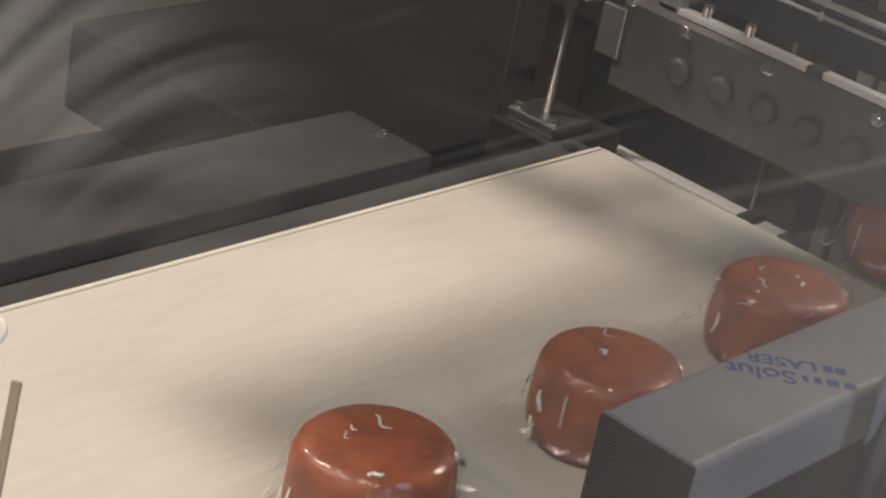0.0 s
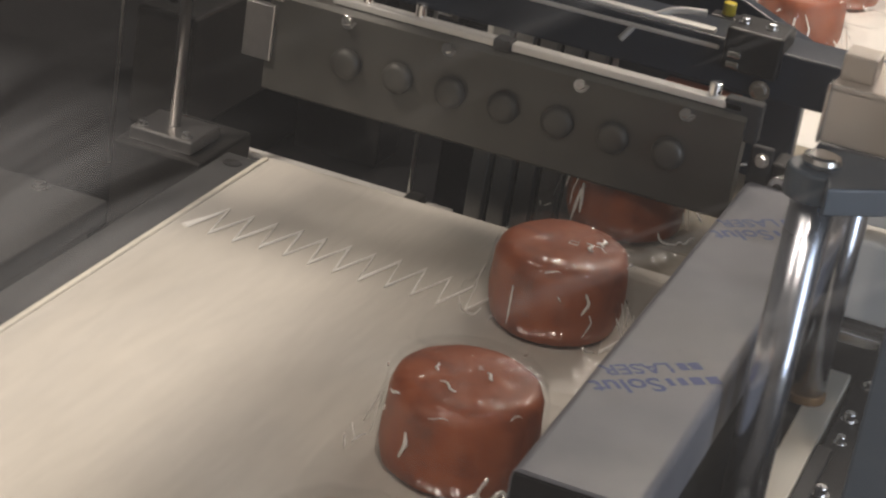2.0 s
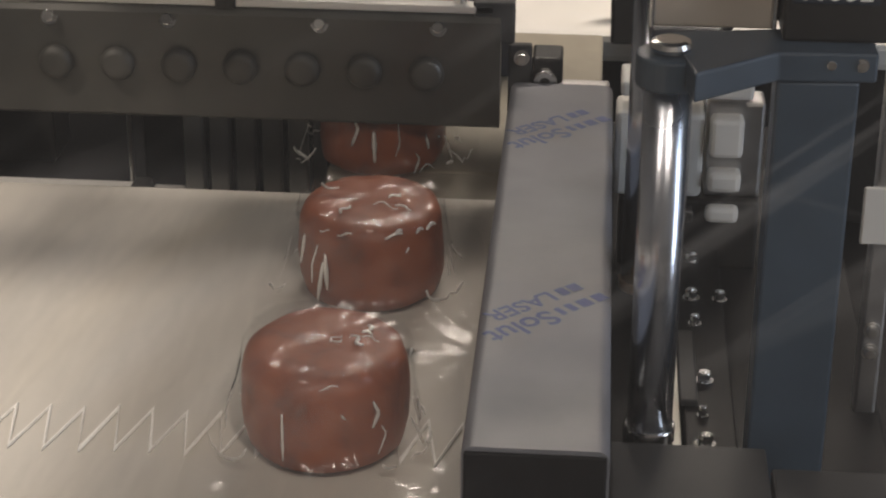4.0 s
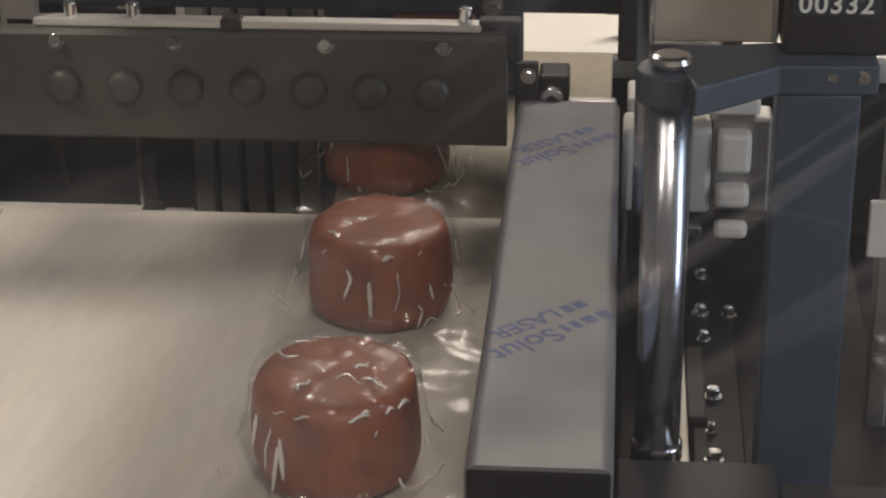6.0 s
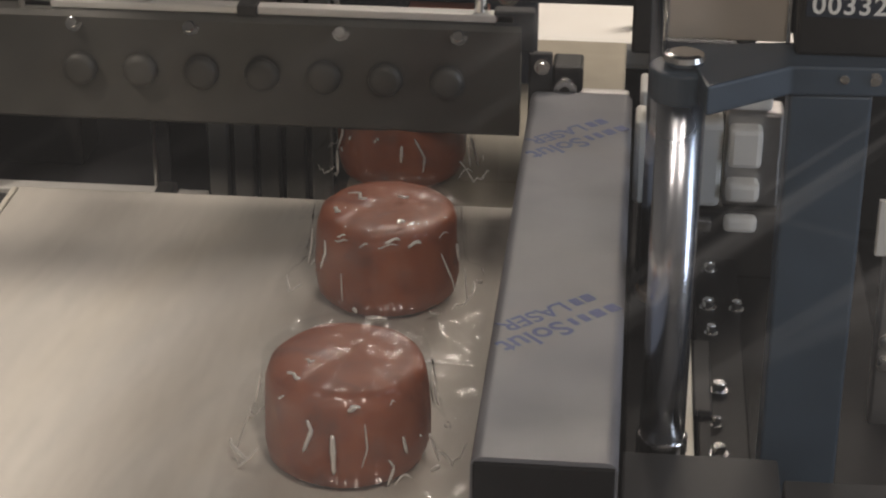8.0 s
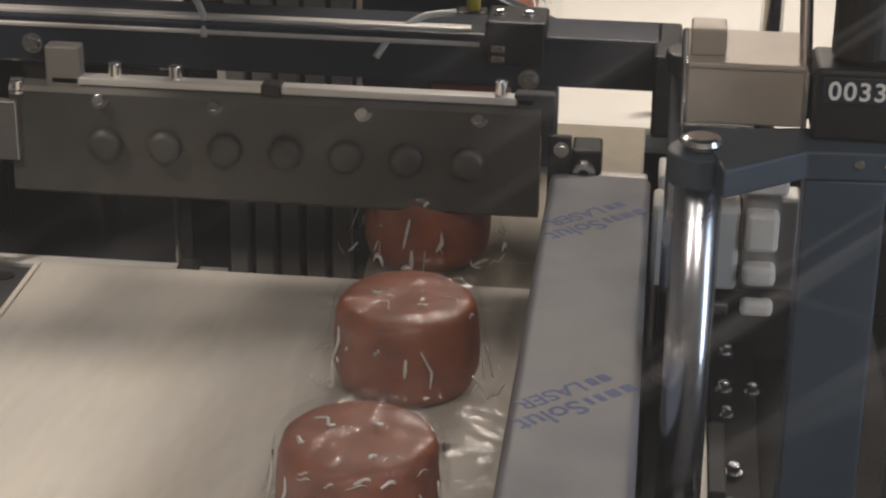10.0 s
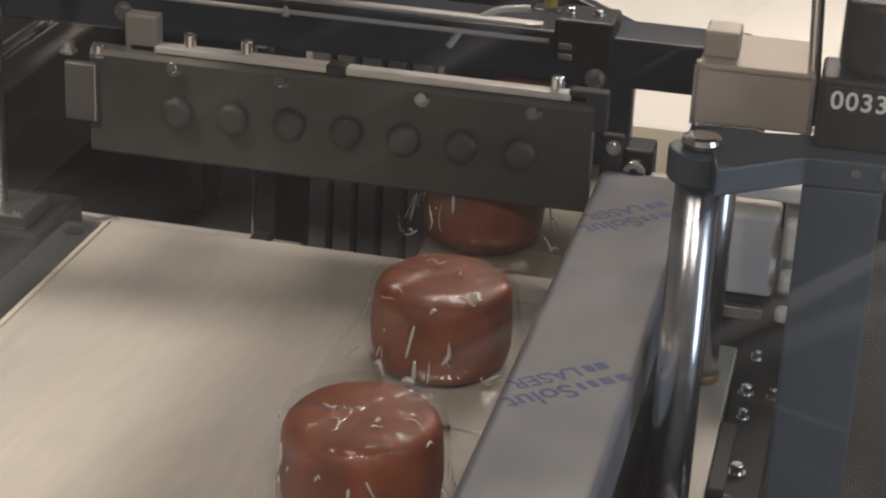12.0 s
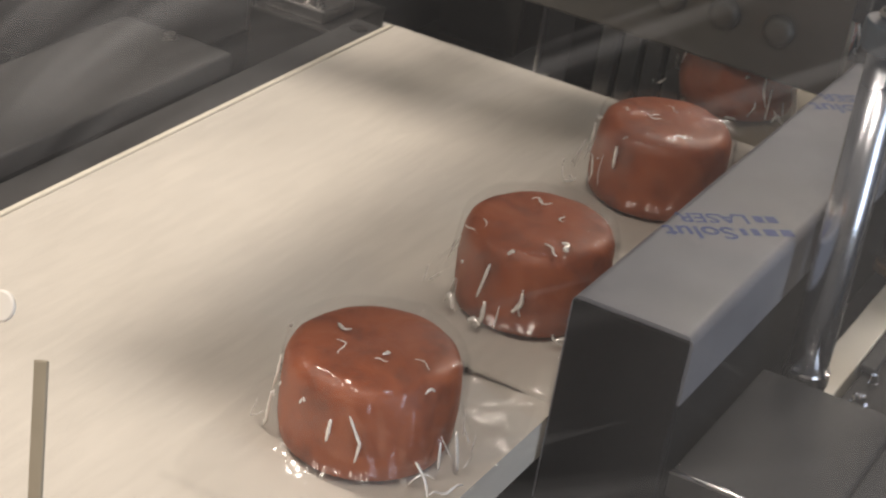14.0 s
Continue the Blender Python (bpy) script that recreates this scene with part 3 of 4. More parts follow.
def upper_rail():
    t = empty("cross_rail", -0.15, 0.5, 1.0, "navy cross rail with bright air cylinders and hoses", "machine rail")
    wpart("rail", box(-0.62, 0.064, 0.50, 0.545, 0.970, 1.003, 0.002), NAVY, t)
    wpart("strip", box(-0.42, -0.052, 0.499, 0.508, 0.9945, 0.9978, 0.001), SILVER, t, "bright strip")
    wpart("strip", box(-0.42, -0.058, 0.503, 0.512, 1.001, 1.0055, 0.001), SILVER, t, "bright strip")
    wpart("bolt", bolt(-0.342, 0.499, 0.984, 0.0048, 0.004, (0, -1, 0)), BRIGHT, t)
    wpart("bolt", bolt(-0.020, 0.499, 0.975, 0.0048, 0.004, (0, -1, 0)), BRIGHT, t)
    wpart("air_cylinder", rod((-0.352, 0.525, 1.018), (-0.300, 0.525, 1.018), 0.0065, None, 20, 0.001), BRIGHT, t, "bright air cylinder", False)
    wpart("piston", rod((-0.302, 0.525, 1.018), (-0.255, 0.525, 1.016), 0.0025, None, 12), BRIGHT, t)
    wpart("fitting", rod((-0.262, 0.525, 1.016), (-0.246, 0.525, 1.016), 0.005, None, 12), BRIGHT, t)
    wpart("hose", pipe([(-0.250, 0.523, 1.017), (-0.238, 0.515, 1.014), (-0.230, 0.505, 1.004), (-0.229, 0.499, 0.993)], 0.0024), TUBE, t, "pale air hose", True)
    wpart("hose", pipe([(-0.118, 0.499, 0.985), (-0.108, 0.503, 0.998), (-0.09, 0.515, 1.008), (-0.07, 0.525, 1.009)], 0.0024), TUBE, t, "pale air hose", True)
    wpart("terminal_box", box(-0.048, -0.010, 0.492, 0.53, 0.985, 1.014, 0.002), DARK, t)
    for z in (0.990, 0.997):
        wpart("terminal", box(-0.044, -0.035, 0.488, 0.493, z - 0.002, z + 0.0025, 0.0008), BRIGHT, t)
    for x in (-0.040, -0.022):
        wpart("terminal_screw", bolt(x, 0.508, 1.014, 0.003, 0.004, (0, 0, 1)), BRIGHT, t)
    wpart("heater_block", box(-0.083, -0.032, 0.490, 0.51, 0.951, 0.966, 0.001), COPPER, t, "reddish copper heater block")
    wpart("heater_screw", rod((-0.06, 0.491, 0.958), (-0.06, 0.489, 0.958), 0.0022, None, 12), DARK, t)
    plug = wpart("signal_plug", box(-0.072, -0.052, 0.5452, 0.560, 0.980, 1.0035, 0.0015), DARK, t, "black plug with a yellow cap")
    part("cap", rod((-0.061, 0.552, 1.0035), (-0.061, 0.552, 1.0125), 0.0045, None, 16, 0.001), YELLOW, plug, "yellow cap")
    wpart("end_clamp", box(0.058, 0.075, 0.47, 0.545, 0.95, 1.003, 0.002), DARK, t)
    return t


def column():
    t = empty("profile_column", -0.2, 0.62, 0.8, "grooved dark aluminium profile column", "column")
    bm = box(-0.236, -0.146, 0.61, 0.68, 0.78, 1.5, 0.001)
    wpart("core", bm, DARK, t)
    for k in range(5):
        x = -0.236 + 0.0185 * k
        wpart("rib", box(x, x + 0.0135, 0.60, 0.612, 0.815, 1.5, 0.0012), ALU, t)
    wpart("foot_plate", box(-0.24, -0.14, 0.585, 0.61, 0.80, 0.822, 0.0015), DARK, t)
    return t


def film_reel():
    t = empty("film_reel", -0.40, 0.78, 0.80, "grey-brown reel of glossy wrapping film on a dark stand", "film reel")
    wpart("reel", rod((-0.52, 0.80, 0.985), (-0.315, 0.80, 0.965), 0.042, None, 48, 0.004), FILM_ROLL, t, "glossy wound film", True)
    wpart("core", rod((-0.315, 0.80, 0.965), (-0.296, 0.80, 0.963), 0.014, None, 28, 0.001), WHITE, t, "white reel core")
    wpart("stand", box(-0.46, -0.38, 0.78, 0.83, 0.78, 0.945, 0.003), DARK, t)
    b = empty("sensor_bracket", -0.26, 0.63, 0.80, "black sensor bracket with white plastic tabs", "bracket")
    wpart("stem", box(-0.272, -0.240, 0.630, 0.645, 0.78, 1.035, 0.002), BLACK, b)
    wpart("tab", box(-0.287, -0.276, 0.618, 0.630, 0.985, 1.020, 0.001), WHITE, b, "white plastic tab")
    wpart("tab", box(-0.246, -0.239, 0.618, 0.630, 0.974, 1.010, 0.001), WHITE, b, "white plastic tab")
    wpart("hose", pipe([(-0.262, 0.625, 1.022), (-0.258, 0.615, 1.012), (-0.262, 0.612, 0.998), (-0.266, 0.618, 0.984)], 0.004), BLACK, b, "black hose", True)
    return t


def gear_plate():
    t = empty("drive_plate", -0.08, 0.62, 1.0, "navy painted drive plate with bright bolts", "machine plate")
    bm = bmesh.new()
    edge = ((-0.142, 0.93), (-0.006, 0.93), (-0.006, 1.0330), (-0.142, 1.0854))
    ring = [[bm.verts.new((x, y, z)) for x, z in edge] for y in (0.61, 0.625)]
    for a, b in ((0, 1), (1, 2), (2, 3), (3, 0)):
        bm.faces.new((ring[0][a], ring[0][b], ring[1][b], ring[1][a]))
    bm.faces.new(ring[0][::-1]), bm.faces.new(ring[1])
    bmesh.ops.recalc_face_normals(bm, faces=bm.faces[:])
    bmesh.ops.bevel(bm, geom=bm.edges[:], offset=0.002, segments=2, affect="EDGES", profile=0.5)
    wpart("plate", bm, NAVY, t)
    for x, z in ((-0.126, 1.006), (-0.018, 1.004)):
        wpart("bolt", bolt(x, 0.61, z, 0.0055, 0.005, (0, -1, 0)), BRIGHT, t)
    return t


def pivot_bracket():
    t = empty("pivot_bracket", 0.02, 0.44, 0.93, "grey pivot bracket with bright fittings beside the beam", "bracket")
    wpart("plate", box(-0.002, 0.012, 0.424, 0.430, 0.931, 1.02, 0.0015), GREY, t)
    wpart("cheek", box(0.012, 0.030, 0.425, 0.45, 0.975, 1.012, 0.002), DARK, t)
    wpart("bush", rod((0.020, 0.424, 1.000), (0.020, 0.416, 1.000), 0.007, None, 22, 0.0012), BRIGHT, t)
    wpart("bush_hole", rod((0.020, 0.4165, 1.000), (0.020, 0.4155, 1.000), 0.003, None, 14), DARK, t)
    for x, z in ((0.006, 1.012), (0.006, 0.985), (0.035, 0.99)):
        wpart("bolt", bolt(x, 0.424, z, 0.0032, 0.006, (0, -1, 0.2)), BRIGHT, t)
    wpart("tie_bar", box(0.028, 0.058, 0.424, 0.432, 0.984, 0.997, 0.0015), STEEL, t)
    return t


def left_post():
    t = empty("guide_post", -0.418, 0.47, 0.9, "slim steel post on a square flange", "post")
    wpart("post", rod((-0.418, 0.47, 0.90), (-0.418, 0.47, 1.25), 0.0042, None, 18), STEEL, t, "", True)
    wpart("flange", box(-0.442, -0.392, 0.448, 0.492, 0.893, 0.903, 0.0015), STEEL, t)
    for dx in (-0.018, 0.018):
        wpart("bolt", bolt(-0.418 + dx, 0.455, 0.903, 0.003, 0.004, (0, 0, 1)), BRIGHT, t)
    wpart("stand", box(-0.45, -0.38, 0.44, 0.52, 0.78, 0.893, 0.002), DARK, t)
    wpart("tie_wire", rod((-0.468, 0.47, 0.86), (-0.466, 0.47, 1.20), 0.0012, None, 8), STEEL, t)
    return t


def left_rail():
    t = empty("linear_rail", -0.47, 0.8, 0.95, "bright linear rail on a dark carrier", "rail")
    wpart("rail", rod((-0.475, 0.56, 0.965), (-0.475, 1.25, 0.965), 0.006, None, 16), BRIGHT, t, "", True)
    wpart("carrier", box(-0.50, -0.45, 0.55, 1.26, 0.86, 0.955, 0.003), DARK, t)
    return t


def rod_stand():
    t = empty("guide_column", 0.084, 0.123, 0.93, "chromed guide column under a blue clamp arm", "column")
    wpart("column", rod((0.0805, 0.141, 0.905), (0.0805, 0.141, 1.112), 0.0108, None, 48), CHROME, t, "mirror-bright chromed column", True)
    wpart("foot_ring", rod((0.0805, 0.141, 0.922), (0.0805, 0.141, 0.933), 0.0123, None, 32, 0.001), BRIGHT, t)
    wpart("rear_column", rod((0.078, 0.312, 0.9265), (0.078, 0.312, 1.100), 0.0108, None, 40), CHROME, t, "chromed rear column", True)
    wpart("rear_ring", rod((0.078, 0.312, 0.921), (0.078, 0.312, 0.9265), 0.0122, None, 32, 0.001), BRASS, t, "brown wiper ring")
    wpart("rear_cap", rod((0.078, 0.312, 1.100), (0.078, 0.312, 1.112), 0.014, None, 32, 0.0015), NAVY, t)
    wpart("tie_plate", box(0.072, 0.105, 0.15, 0.325, 1.1095, 1.1205, 0.0015), NAVY, t, "dark plate between the columns")
    bm = rod((0.0805, 0.137, 1.106), (0.0805, 0.137, 1.121), 0.0150, None, 40, 0.0015)
    wpart("clamp", bm, BLUE, t, "blue painted clamp")
    bm = bmesh.new()
    lo = [bm.verts.new((x, y, 1.109)) for x, y in ((0.090, 0.106), (0.127, 0.136), (0.170, 0.138), (0.170, 0.175), (0.080, 0.160))]
    hi = [bm.verts.new((v.co.x, v.co.y, 1.1225)) for v in lo]
    bm.faces.new(hi)
    bm.faces.new(lo[::-1])
    for i in range(5):
        bm.faces.new((lo[i], lo[(i + 1) % 5], hi[(i + 1) % 5], hi[i]))
    bmesh.ops.recalc_face_normals(bm, faces=bm.faces[:])
    bmesh.ops.bevel(bm, geom=bm.edges[:], offset=0.0012, segments=2, affect="EDGES", profile=0.5)
    wpart("arm", bm, BLUE, t, "blue painted arm")
    wpart("cap_nut", rod((0.0805, 0.137, 1.121), (0.0805, 0.137, 1.127), 0.0095, None, 24, 0.003), BRIGHT, t, "bright cap nut", False)
    wpart("post", box(0.127, 0.163, 0.138, 0.16, 0.90, 1.109, 0.0015), BLUE, t, "blue painted flat post")
    for x, z in ((0.150, 1.117), (0.163, 1.117)):
        wpart("bolt", bolt(x, 0.138, z, 0.0022, 0.002, (0, -1, 0)), BRIGHT, t)
    return t


def cover_and_counter():
    t = empty("bent_cover", 0.1, 0.17, 1.126, "taupe bent sheet cover on the clamp arm", "cover")
    wpart("sheet", box(0.073, 0.126, 0.166, 0.172, 1.1225, 1.150, 0.001), TAUPE, t)
    wpart("roof", box(0.073, 0.126, 0.166, 0.22, 1.1475, 1.1515, 0.001), TAUPE, t)
    wpart("edge", box(0.0715, 0.0735, 0.163, 0.172, 1.1225, 1.152, 0.0005), BRIGHT, t, "bright cut edge")
    wpart("edge", box(0.1255, 0.1275, 0.163, 0.172, 1.1225, 1.150, 0.0005), BRIGHT, t, "bright cut edge")
    wpart("block", box(0.074, 0.090, 0.176, 0.195, 1.1515, 1.164, 0.001), TAUPE, t)
    c = empty("counter", 0.15, 0.16, 1.1255, "black mechanical counter with white digits", "counter")
    wpart("case", box(0.129, 0.176, 0.150, 0.185, 1.1225, 1.156, 0.002), DARK, c)
    wpart("window", box(0.132, 0.170, 0.1492, 0.151, 1.1405, 1.1525, 0.0005), NAVY, c)
    for k, s in enumerate("00332"):
        d = writing("digit", s, 0.0118, pose(0.1345 + 0.0066 * k - 0.15, 0.1489 - 0.16, 1.1425 - 1.1255, 90, 0, 0), DIGIT, c)
    wpart("knob", rod((0.15, 0.168, 1.156), (0.15, 0.168, 1.19), 0.014, None, 28, 0.003), DARK, c, "black ribbed knob")
    wpart("stem", rod((0.127, 0.172, 1.126), (0.122, 0.172, 1.21), 0.003, None, 16), BRIGHT, c, "bright stem")
    return t


def right_rail():
    t = empty("rail_bed", 0.11, 0.25, 0.9, "dark rail bed with bright screws and a cream slide strip", "rail")
    wpart("bed", box(0.062, 0.20, 0.129, 0.60, 0.84, 0.905, 0.002), BLACK, t)
    wpart("slide_strip", box(0.079, 0.0965, 0.14, 0.36, 0.905, 0.921, 0.001), CREAM, t, "cream slide strip")
    wpart("rack", box(0.099, 0.124, 0.135, 0.42, 0.905, 0.917, 0.001), BLACK, t)
    wpart("slide_block", box(0.0970, 0.1060, 0.186, 0.262, 0.917, 0.921, 0.001), GREY, t, "dull satin slide block")
    for x, y, r in ((0.1085, 0.150, 0.0034), (0.108, 0.177, 0.0020), (0.110, 0.213, 0.0034), (0.1075, 0.276, 0.0026), (0.1065, 0.307, 0.0034), (0.122, 0.306, 0.0030), (0.108, 0.355, 0.0034)):
        wpart("bolt", bolt(x, y, 0.917, r, 0.006, (0, 0, 1)), BRIGHT, t)
    b = empty("base_plate", 0.12, 0.06, 0.9, "smooth grey base plate under the guide column", "plate")
    wpart("plate", box(0.062, 0.135, 0.005, 0.128, 0.915, 0.930, 0.0015), GREY, b)
    wpart("front_edge", box(0.062, 0.135, 0.0005, 0.0045, 0.918, 0.9315, 0.001), BRIGHT, b, "bright cut edge")
    wpart("pedestal", box(0.065, 0.205, 0.01, 0.11, 0.0, 0.915, 0.002), DARK, b)
    wpart("plate", box(0.1365, 0.21, 0.005, 0.112, 0.914, 0.929, 0.0015), GREY, b)
    wpart("front_edge", box(0.1365, 0.21, 0.0005, 0.0045, 0.917, 0.9305, 0.001), BRIGHT, b, "bright cut edge")
    return t


def side_upright():
    t = empty("frame_upright", 0.2, 0.22, 0.9, "bright steel frame upright beside the blue post", "upright")
    wpart("upright", box(0.186, 0.197, 0.21, 0.222, 0.84, 1.3, 0.0015), STEEL, t)
    wpart("strap", box(0.180, 0.21, 0.207, 0.21, 1.00, 1.03, 0.001), WHITE, t, "white strap")
    for z in (0.94, 0.952, 1.06):
        wpart("bolt", bolt(0.191, 0.21, z, 0.003, 0.004, (0, -1, 0)), BRIGHT, t)
    return t


def right_back():
    # white block and ribs stand in for the bright infeed behind the gap
    t = empty("bright_backdrop", 0.1, 0.38, 0.92, "ribbed white block standing for the bright background behind the column", "bearing block")
    wpart("block", box(0.062, 0.112, 0.37, 0.40, 0.950, 1.001, 0.003), WHITE, t)
    wpart("bar", box(0.064, 0.138, 0.368, 0.40, 1.011, 1.020, 0.002), WHITE, t)
    wpart("foot", box(0.066, 0.146, 0.372, 0.398, 0.905, 0.948, 0.002), DARK, t)
    wpart("cheek", box(0.114, 0.146, 0.378, 0.40, 0.948, 1.006, 0.002), STEEL, t)
    for z0, z1 in ((0.976, 1.000), (0.955, 0.967), (0.936, 0.946)):
        wpart("rib", box(0.115, 0.134, 0.366, 0.380, z0, z1, 0.003), WHITE, t)
    wpart("ledge", box(0.08, 0.108, 0.362, 0.372, 0.938, 0.945, 0.001), BRIGHT, t)
    r = empty("thin_rod", 0.117, 0.47, 0.905, "thin bright steel rod behind the white block", "rod")
    wpart("rod", rod((0.117, 0.47, 0.905), (0.117, 0.47, 1.03), 0.0026, None, 14), BRIGHT, r, "", True)
    wpart("collar", rod((0.117, 0.47, 0.905), (0.117, 0.47, 0.915), 0.005, None, 16, 0.001), DARK, r)
    return t


def reel_upright():
    t = empty("reel_upright", 0.137, 0.66, 0.9, "bright steel upright beside the infeed", "upright")
    wpart("upright", rod((0.137, 0.66, 0.84), (0.139, 0.66, 1.45), 0.008, None, 18), BRIGHT, t, "", True)
    wpart("collar", rod((0.137, 0.66, 0.905), (0.137, 0.66, 0.925), 0.014, None, 20, 0.002), DARK, t)
    return t


carriage, belt_lacing = conveyor()
left_table()
guide()
beam = seal_beam()
jaw = lower_jaw()
back_bar()
infeed()
rail = upper_rail()
column()
film_reel()
gear_plate()
pivot_bracket()
left_post()
left_rail()
rod_stand()
cover_and_counter()
right_rail()
right_back()
side_upright()
reel_upright()
# unseen panel and bars, added overhead to cast the shadows on the belt
hood = empty("shade_blocker", 0.1, 0.5, 1.62, "unseen dark panel added above to shade the belt", "hood", kind="structure")
wpart("shade_panel", box(-0.570, 0.75, -0.225, 1.3, 1.62, 1.66, 0.003), NAVY, hood)
wpart("shade_bar", box(-0.95, -0.570, 0.015, 0.031, 1.62, 1.645, 0.002), NAVY, hood)
wpart("shade_bar", box(-0.617, -0.604, 0.031, 0.7, 1.62, 1.645, 0.002), NAVY, hood)


def guard_material():
    """Clear polycarbonate, a little milky, with long wiping scratches and glare painted in as haze."""
    m, n, l, b = nodes_of("scratched_polycarbonate")
    n.remove(b)
    tc = n.new("ShaderNodeTexCoord")
    total = None
    for turn, sc, lo, hi, amount in ((0.62, (1.5, 40, 1), 0.58, 0.75, 0.07), (0.50, (0.8, 16, 1), 0.56, 0.8, 0.055), (-0.2, (2, 60, 1), 0.66, 0.8, 0.03)):
        mp, nz, mr = n.new("ShaderNodeMapping"), n.new("ShaderNodeTexNoise"), n.new("ShaderNodeMapRange")
        vr = n.new("ShaderNodeVectorRotate")
        vr.rotation_type, vr.inputs["Angle"].default_value = "Z_AXIS", -turn
        mp.inputs["Scale"].default_value = sc
        l.new(tc.outputs["Object"], vr.inputs["Vector"])
        nz.inputs["Scale"].default_value, nz.inputs["Detail"].default_value, nz.inputs["Distortion"].default_value = 2.0, 3, 0.15
        mr.inputs[1].default_value, mr.inputs[2].default_value, mr.inputs[4].default_value = lo, hi, amount
        l.new(vr.outputs[0], mp.inputs[0]), l.new(mp.outputs[0], nz.inputs[0]), l.new(nz.outputs[0], mr.inputs[0])
        if total is None:
            total = mr.outputs[0]
        else:
            ad = n.new("ShaderNodeMath")
            ad.operation = "ADD"
            l.new(total, ad.inputs[0]), l.new(mr.outputs[0], ad.inputs[1])
            total = ad.outputs[0]
    calm, keep, where = n.new("ShaderNodeMapRange"), n.new("ShaderNodeMath"), n.new("ShaderNodeSeparateXYZ")
    keep.operation = "MULTIPLY"
    calm.inputs[1].default_value, calm.inputs[2].default_value, calm.inputs[3].default_value = 0.0, 0.09, 0.10
    l.new(tc.outputs["Object"], where.inputs[0]), l.new(where.outputs[0], calm.inputs[0])
    l.new(total, keep.inputs[0]), l.new(calm.outputs[0], keep.inputs[1])
    total = keep.outputs[0]
    # haze arcs on the left, painted in for a reflection on the pane
    away, far, sep, comb = n.new("ShaderNodeVectorMath"), n.new("ShaderNodeVectorMath"), n.new("ShaderNodeSeparateXYZ"), n.new("ShaderNodeCombineXYZ")
    away.operation, far.operation = "SUBTRACT", "LENGTH"
    away.inputs[1].default_value = (0.06, 0.0, 0.0)
    ang, nz, mr, side, arc = n.new("ShaderNodeMath"), n.new("ShaderNodeTexNoise"), n.new("ShaderNodeMapRange"), n.new("ShaderNodeMapRange"), n.new("ShaderNodeMath")
    ang.operation, arc.operation = "ARCTAN2", "MULTIPLY"
    l.new(tc.outputs["Object"], away.inputs[0]), l.new(away.outputs[0], far.inputs[0]), l.new(away.outputs[0], sep.inputs[0])
    l.new(sep.outputs[1], ang.inputs[0]), l.new(sep.outputs[0], ang.inputs[1])
    l.new(far.outputs["Value"], comb.inputs[0])
    soft = n.new("ShaderNodeMath")
    soft.operation, soft.inputs[1].default_value = "MULTIPLY", 0.012
    l.new(ang.outputs[0], soft.inputs[0]), l.new(soft.outputs[0], comb.inputs[1])
    nz.inputs["Scale"].default_value, nz.inputs["Detail"].default_value = 75, 4
    mr.inputs[1].default_value, mr.inputs[2].default_value, mr.inputs[3].default_value, mr.inputs[4].default_value = 0.36, 0.72, 0.0, 0.13
    side.inputs[1].default_value, side.inputs[2].default_value = 0.02, -0.08
    l.new(comb.outputs[0], nz.inputs[0]), l.new(nz.outputs[0], mr.inputs[0])
    su, high, both_m = n.new("ShaderNodeSeparateXYZ"), n.new("ShaderNodeMapRange"), n.new("ShaderNodeMath")
    both_m.operation = "MULTIPLY"
    high.inputs[1].default_value, high.inputs[2].default_value = 0.07, 0.12
    l.new(tc.outputs["Object"], su.inputs[0]), l.new(su.outputs[0], side.inputs[0]), l.new(su.outputs[1], high.inputs[0])
    low, band = n.new("ShaderNodeMapRange"), n.new("ShaderNodeMath")
    low.inputs[1].default_value, low.inputs[2].default_value, band.operation = 0.195, 0.16, "MULTIPLY"
    l.new(su.outputs[1], low.inputs[0]), l.new(low.outputs[0], band.inputs[0]), l.new(high.outputs[0], band.inputs[1])
    l.new(side.outputs[0], both_m.inputs[0]), l.new(band.outputs[0], both_m.inputs[1])
    l.new(mr.outputs[0], arc.inputs[0]), l.new(both_m.outputs[0], arc.inputs[1])
    arc_glare = n.new("ShaderNodeMath")
    arc_glare.operation = "ADD"
    l.new(total, arc_glare.inputs[0]), l.new(arc.outputs[0], arc_glare.inputs[1])
    total = arc_glare.outputs[0]
    # milkier towards the right: glare painted into the pane
    side_glare, more = n.new("ShaderNodeMapRange"), n.new("ShaderNodeMath")
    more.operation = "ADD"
    side_glare.inputs[1].default_value, side_glare.inputs[2].default_value, side_glare.inputs[4].default_value = 0.11, 0.24, 0.05
    l.new(su.outputs[0], side_glare.inputs[0]), l.new(side_glare.outputs[0], more.inputs[0]), l.new(total, more.inputs[1])
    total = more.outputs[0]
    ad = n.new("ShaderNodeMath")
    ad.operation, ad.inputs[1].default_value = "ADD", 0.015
    l.new(total, ad.inputs[0])
    clear, milk, back = (n.new("ShaderNodeBsdf" + k) for k in ("Transparent", "Diffuse", "Translucent"))
    both, mix = n.new("ShaderNodeAddShader"), n.new("ShaderNodeMixShader")
    milk.inputs[0].default_value = back.inputs[0].default_value = (0.48, 0.5, 0.53, 1)
    l.new(milk.outputs[0], both.inputs[0]), l.new(back.outputs[0], both.inputs[1])
    l.new(ad.outputs[0], mix.inputs[0]), l.new(clear.outputs[0], mix.inputs[1]), l.new(both.outputs[0], mix.inputs[2])
    l.new(mix.outputs[0], n["Material Output"].inputs[0])
    return m


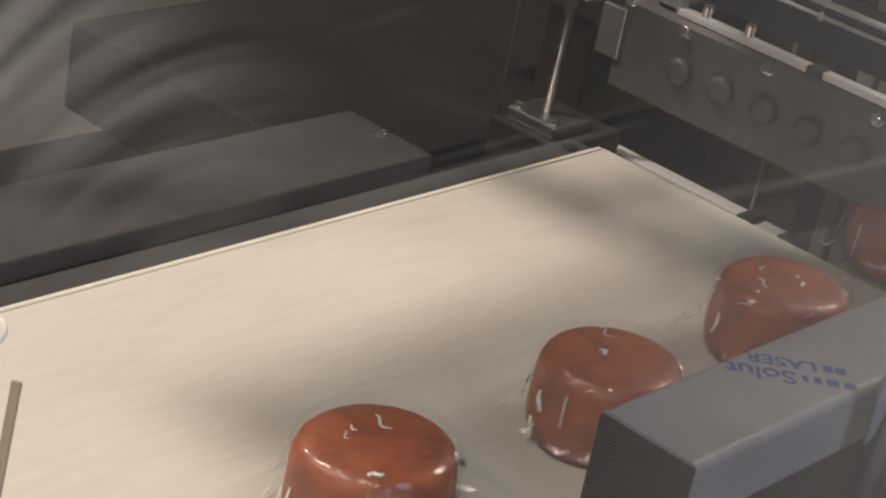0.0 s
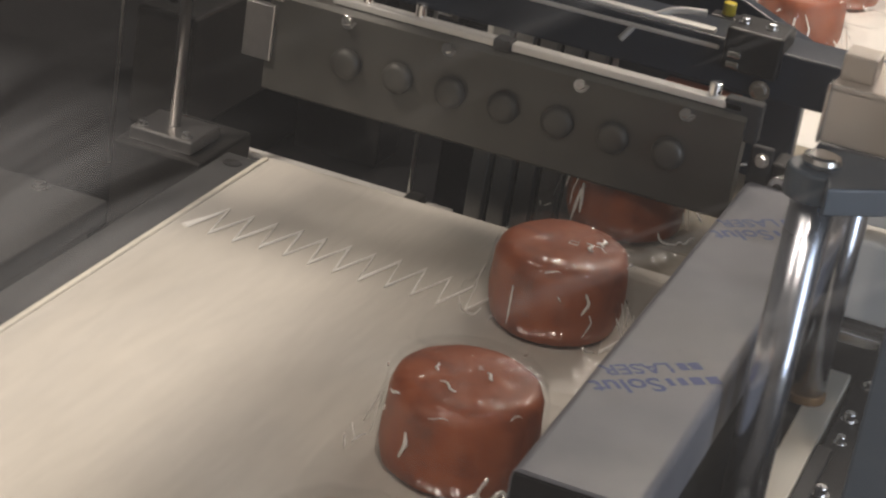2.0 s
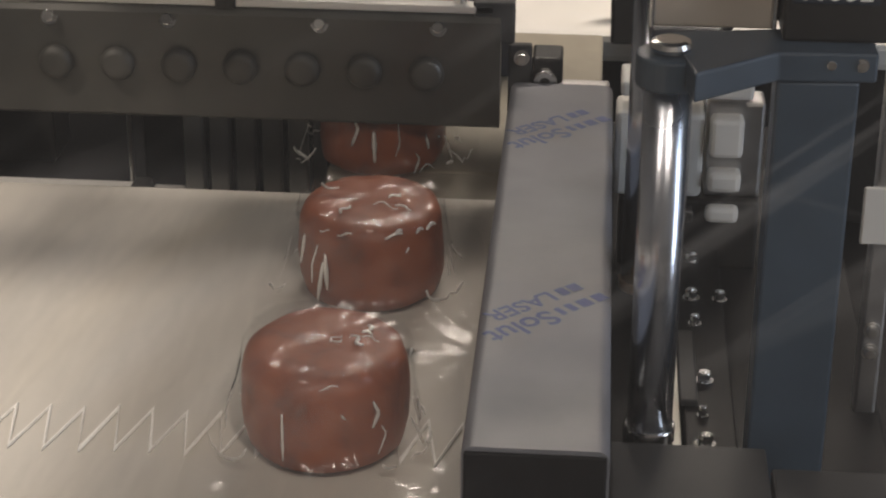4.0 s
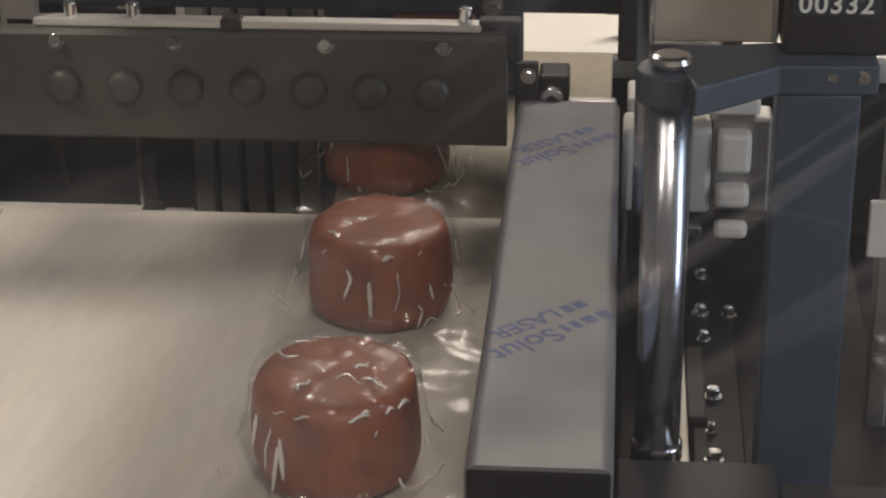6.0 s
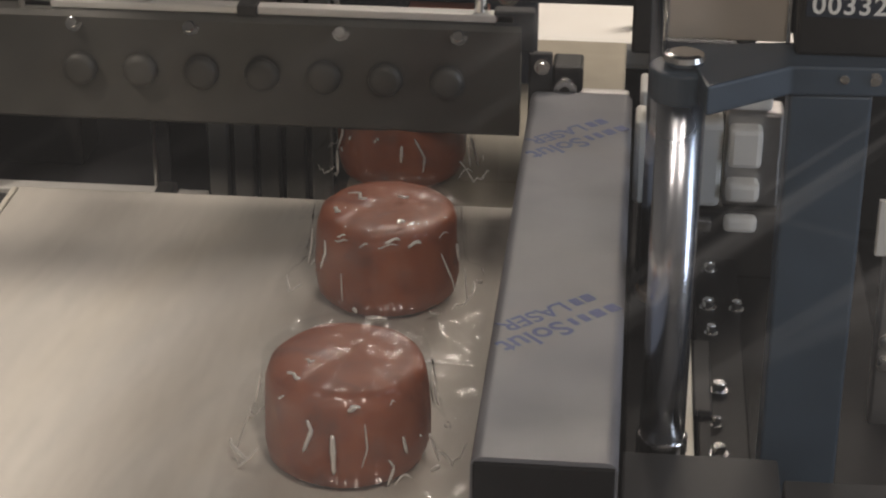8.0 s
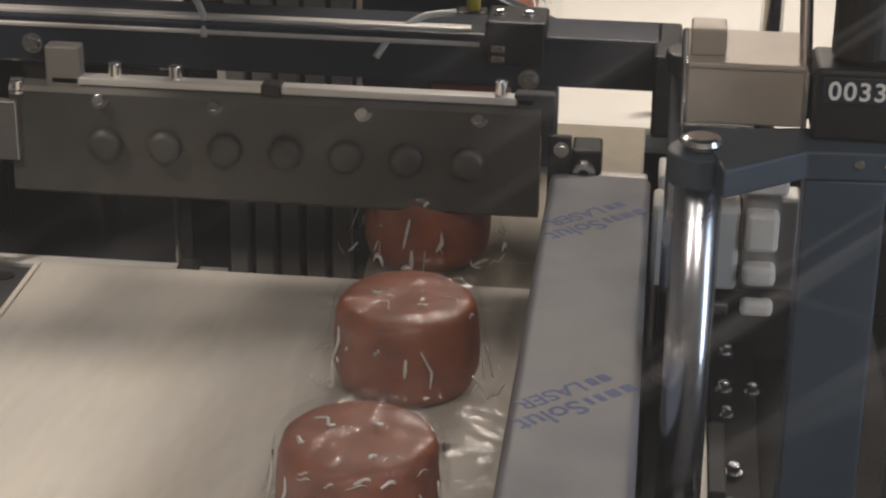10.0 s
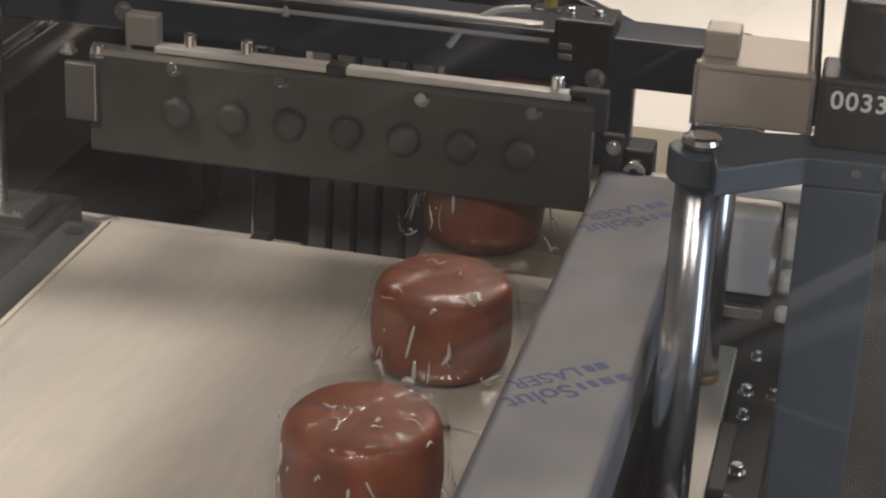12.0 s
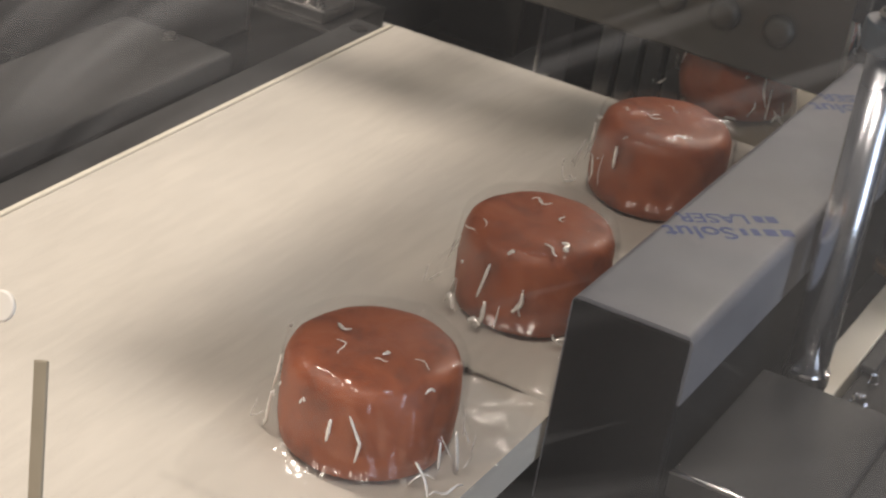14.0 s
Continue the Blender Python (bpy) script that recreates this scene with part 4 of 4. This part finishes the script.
def clear_guard():
    t = empty("clear_guard", 0, -0.30, 1.04, "scratched clear polycarbonate guard before the belt", "guard")
    bm = box(-0.65, 0.65, -0.045, 0.58, -0.0015, 0.0015, 0.0005)
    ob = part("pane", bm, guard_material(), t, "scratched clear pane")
    ob.matrix_basis = pose(0, 0, 0, 70, 0, 0)
    ob.visible_shadow = False
    strip = part("seal_strip", box(-0.0028, 0.0028, -0.075, 0, 0.0025, 0.004, 0.0007), TAN, t, "dull grey seal strip")
    strip.matrix_basis = pose(0, 0, 0, 70, 0, 0) @ pose(-0.0715, 0.0237, 0, 0, 0, 16)
    # white disc that paints the bright glare spot on the pane
    plug = part("plug", rod((-0.0925, 0.0350, 0.0018), (-0.0925, 0.0350, 0.0035), 0.0055, None, 24, 0.0008), WHITE, t)
    plug.matrix_basis = pose(0, 0, 0, 70, 0, 0)
    for x in (-0.66, 0.66):
        bar = part("frame_bar", box(x - 0.012, x + 0.012, -0.002, 0.60, -0.01, 0.01, 0.002), STEEL, t)
        bar.matrix_basis = pose(0, 0, 0, 70, 0, 0)
    return t


clear_guard()
packs = [pack(k) for k in range(13)]


# ---- what moves ----
def ease(u):
    u = min(1.0, max(0.0, u))
    return u * u * (3 - 2 * u)


EARLY = {0: 0.11, 4: 0.0, 7: 0.04}  # how much before the even second a feed starts


def feed(t):
    """The number of the running feed and the time since it started."""
    k = math.floor(t / 2)
    if t >= 2 * (k + 1) - EARLY.get(k + 1, 0.03):
        k += 1
    return k, t - 2 * k + EARLY.get(k, 0.03)


def advanced(t):
    """Feeds done by t: one every two seconds, 0.45 s each."""
    k, p = feed(t)
    return k + ease(p / 0.45)


def nose_back(t):
    """How far the belt's nose stands back, 0 to 1."""
    p = t % 2
    return ease((p - 0.26) / 0.14) if p < 1 else 1 - ease((p - 1.56) / 0.16)


def closed(t):
    """How far the jaws are closed, 0 to 1."""
    p = t % 2
    return ease((p - 0.50) / 0.18) if p < 1 else 1 - ease((p - 1.26) / 0.16)


def place(slot, t):
    """Where a pack stands along the belt; packs still behind the jaws wait further back and close up before each feed."""
    k, p = feed(t)
    if p < 0:
        k, p = k - 1, p + 2
    stand = lambda s, late: 0.113 + PITCH * s + (0.010 + 0.095 * late if s >= 2 else 0.0)  # noqa: E731
    if p < 0.45:
        u = ease(p / 0.45)
        y = stand(slot - k, 0) * (1 - u) + stand(slot - k - 1, 1) * u
    else:
        y = stand(slot - k - 1, 1 - ease((p - 1.48) / 0.4))
    return y - 0.10 * ease((-0.10 - y) / 0.10)  # the outfeed pulls the packs apart


def motions():
    times = [k / 20 for k in range(281)]
    keyed = lambda f: [t for i, t in enumerate(times) if i in (0, 280) or not (f(times[i - 1]) == f(t) == f(times[i + 1]))]  # noqa: E731
    walk(carriage, [(t, pose(0, NOSE - 0.056 * nose_back(t), BELT_Z)) for t in keyed(nose_back)])
    walk(beam, [(t, pose(-0.18, 0.43 - 0.010 * closed(t), 1.0 + 0.010 - 0.052 * closed(t))) for t in keyed(closed)])
    walk(rail, [(t, pose(-0.15, 0.5 + 0.010 * (1 - closed(t)), 1.0 + 0.052 * (1 - closed(t)))) for t in keyed(closed)])
    walk(jaw, [(t, pose(-0.2, 0.37, 0.93 - 0.05 * (1 - closed(t)))) for t in keyed(closed)])
    rows = []
    for t in [k / 20 for k in range(281)]:
        y = 0.117 + PITCH * (2 - advanced(t))
        top = NOSE - 0.056 * nose_back(t)
        rows.append((t, pose(0, min(y, 0.33) - top, 0.0008 if y < 0.33 else -0.012)))
    walk(belt_lacing, rows)
    for j, ob in enumerate(packs):
        rng = random.Random(j)
        dx, turn = rng.uniform(-0.003, 0.003), rng.uniform(-4, 4)
        ox, oy = {1: (0.006, -0.012), 2: (0.010, -0.010), 3: (0.013, -0.010), 4: (-0.001, 0.008), 8: (0.003, -0.012), 9: (0.006, -0.013), 10: (0.004, -0.005)}.get(j, (0.0, 0.0))
        drift = 0.009 if j in (0, 1, 2, 8, 9, 10) else 0.0
        walk(ob, [(t, pose(-0.068 + dx + ox + drift * ease((0.20 - place(j - 2, t)) / 0.2) - 0.014 * ease((place(j - 2, t) - 0.30) / 0.15), place(j - 2, t) + oy, BELT_Z + 0.0006, 0, 0, turn)) for t in keyed(lambda t: place(j - 2, t))])


motions()
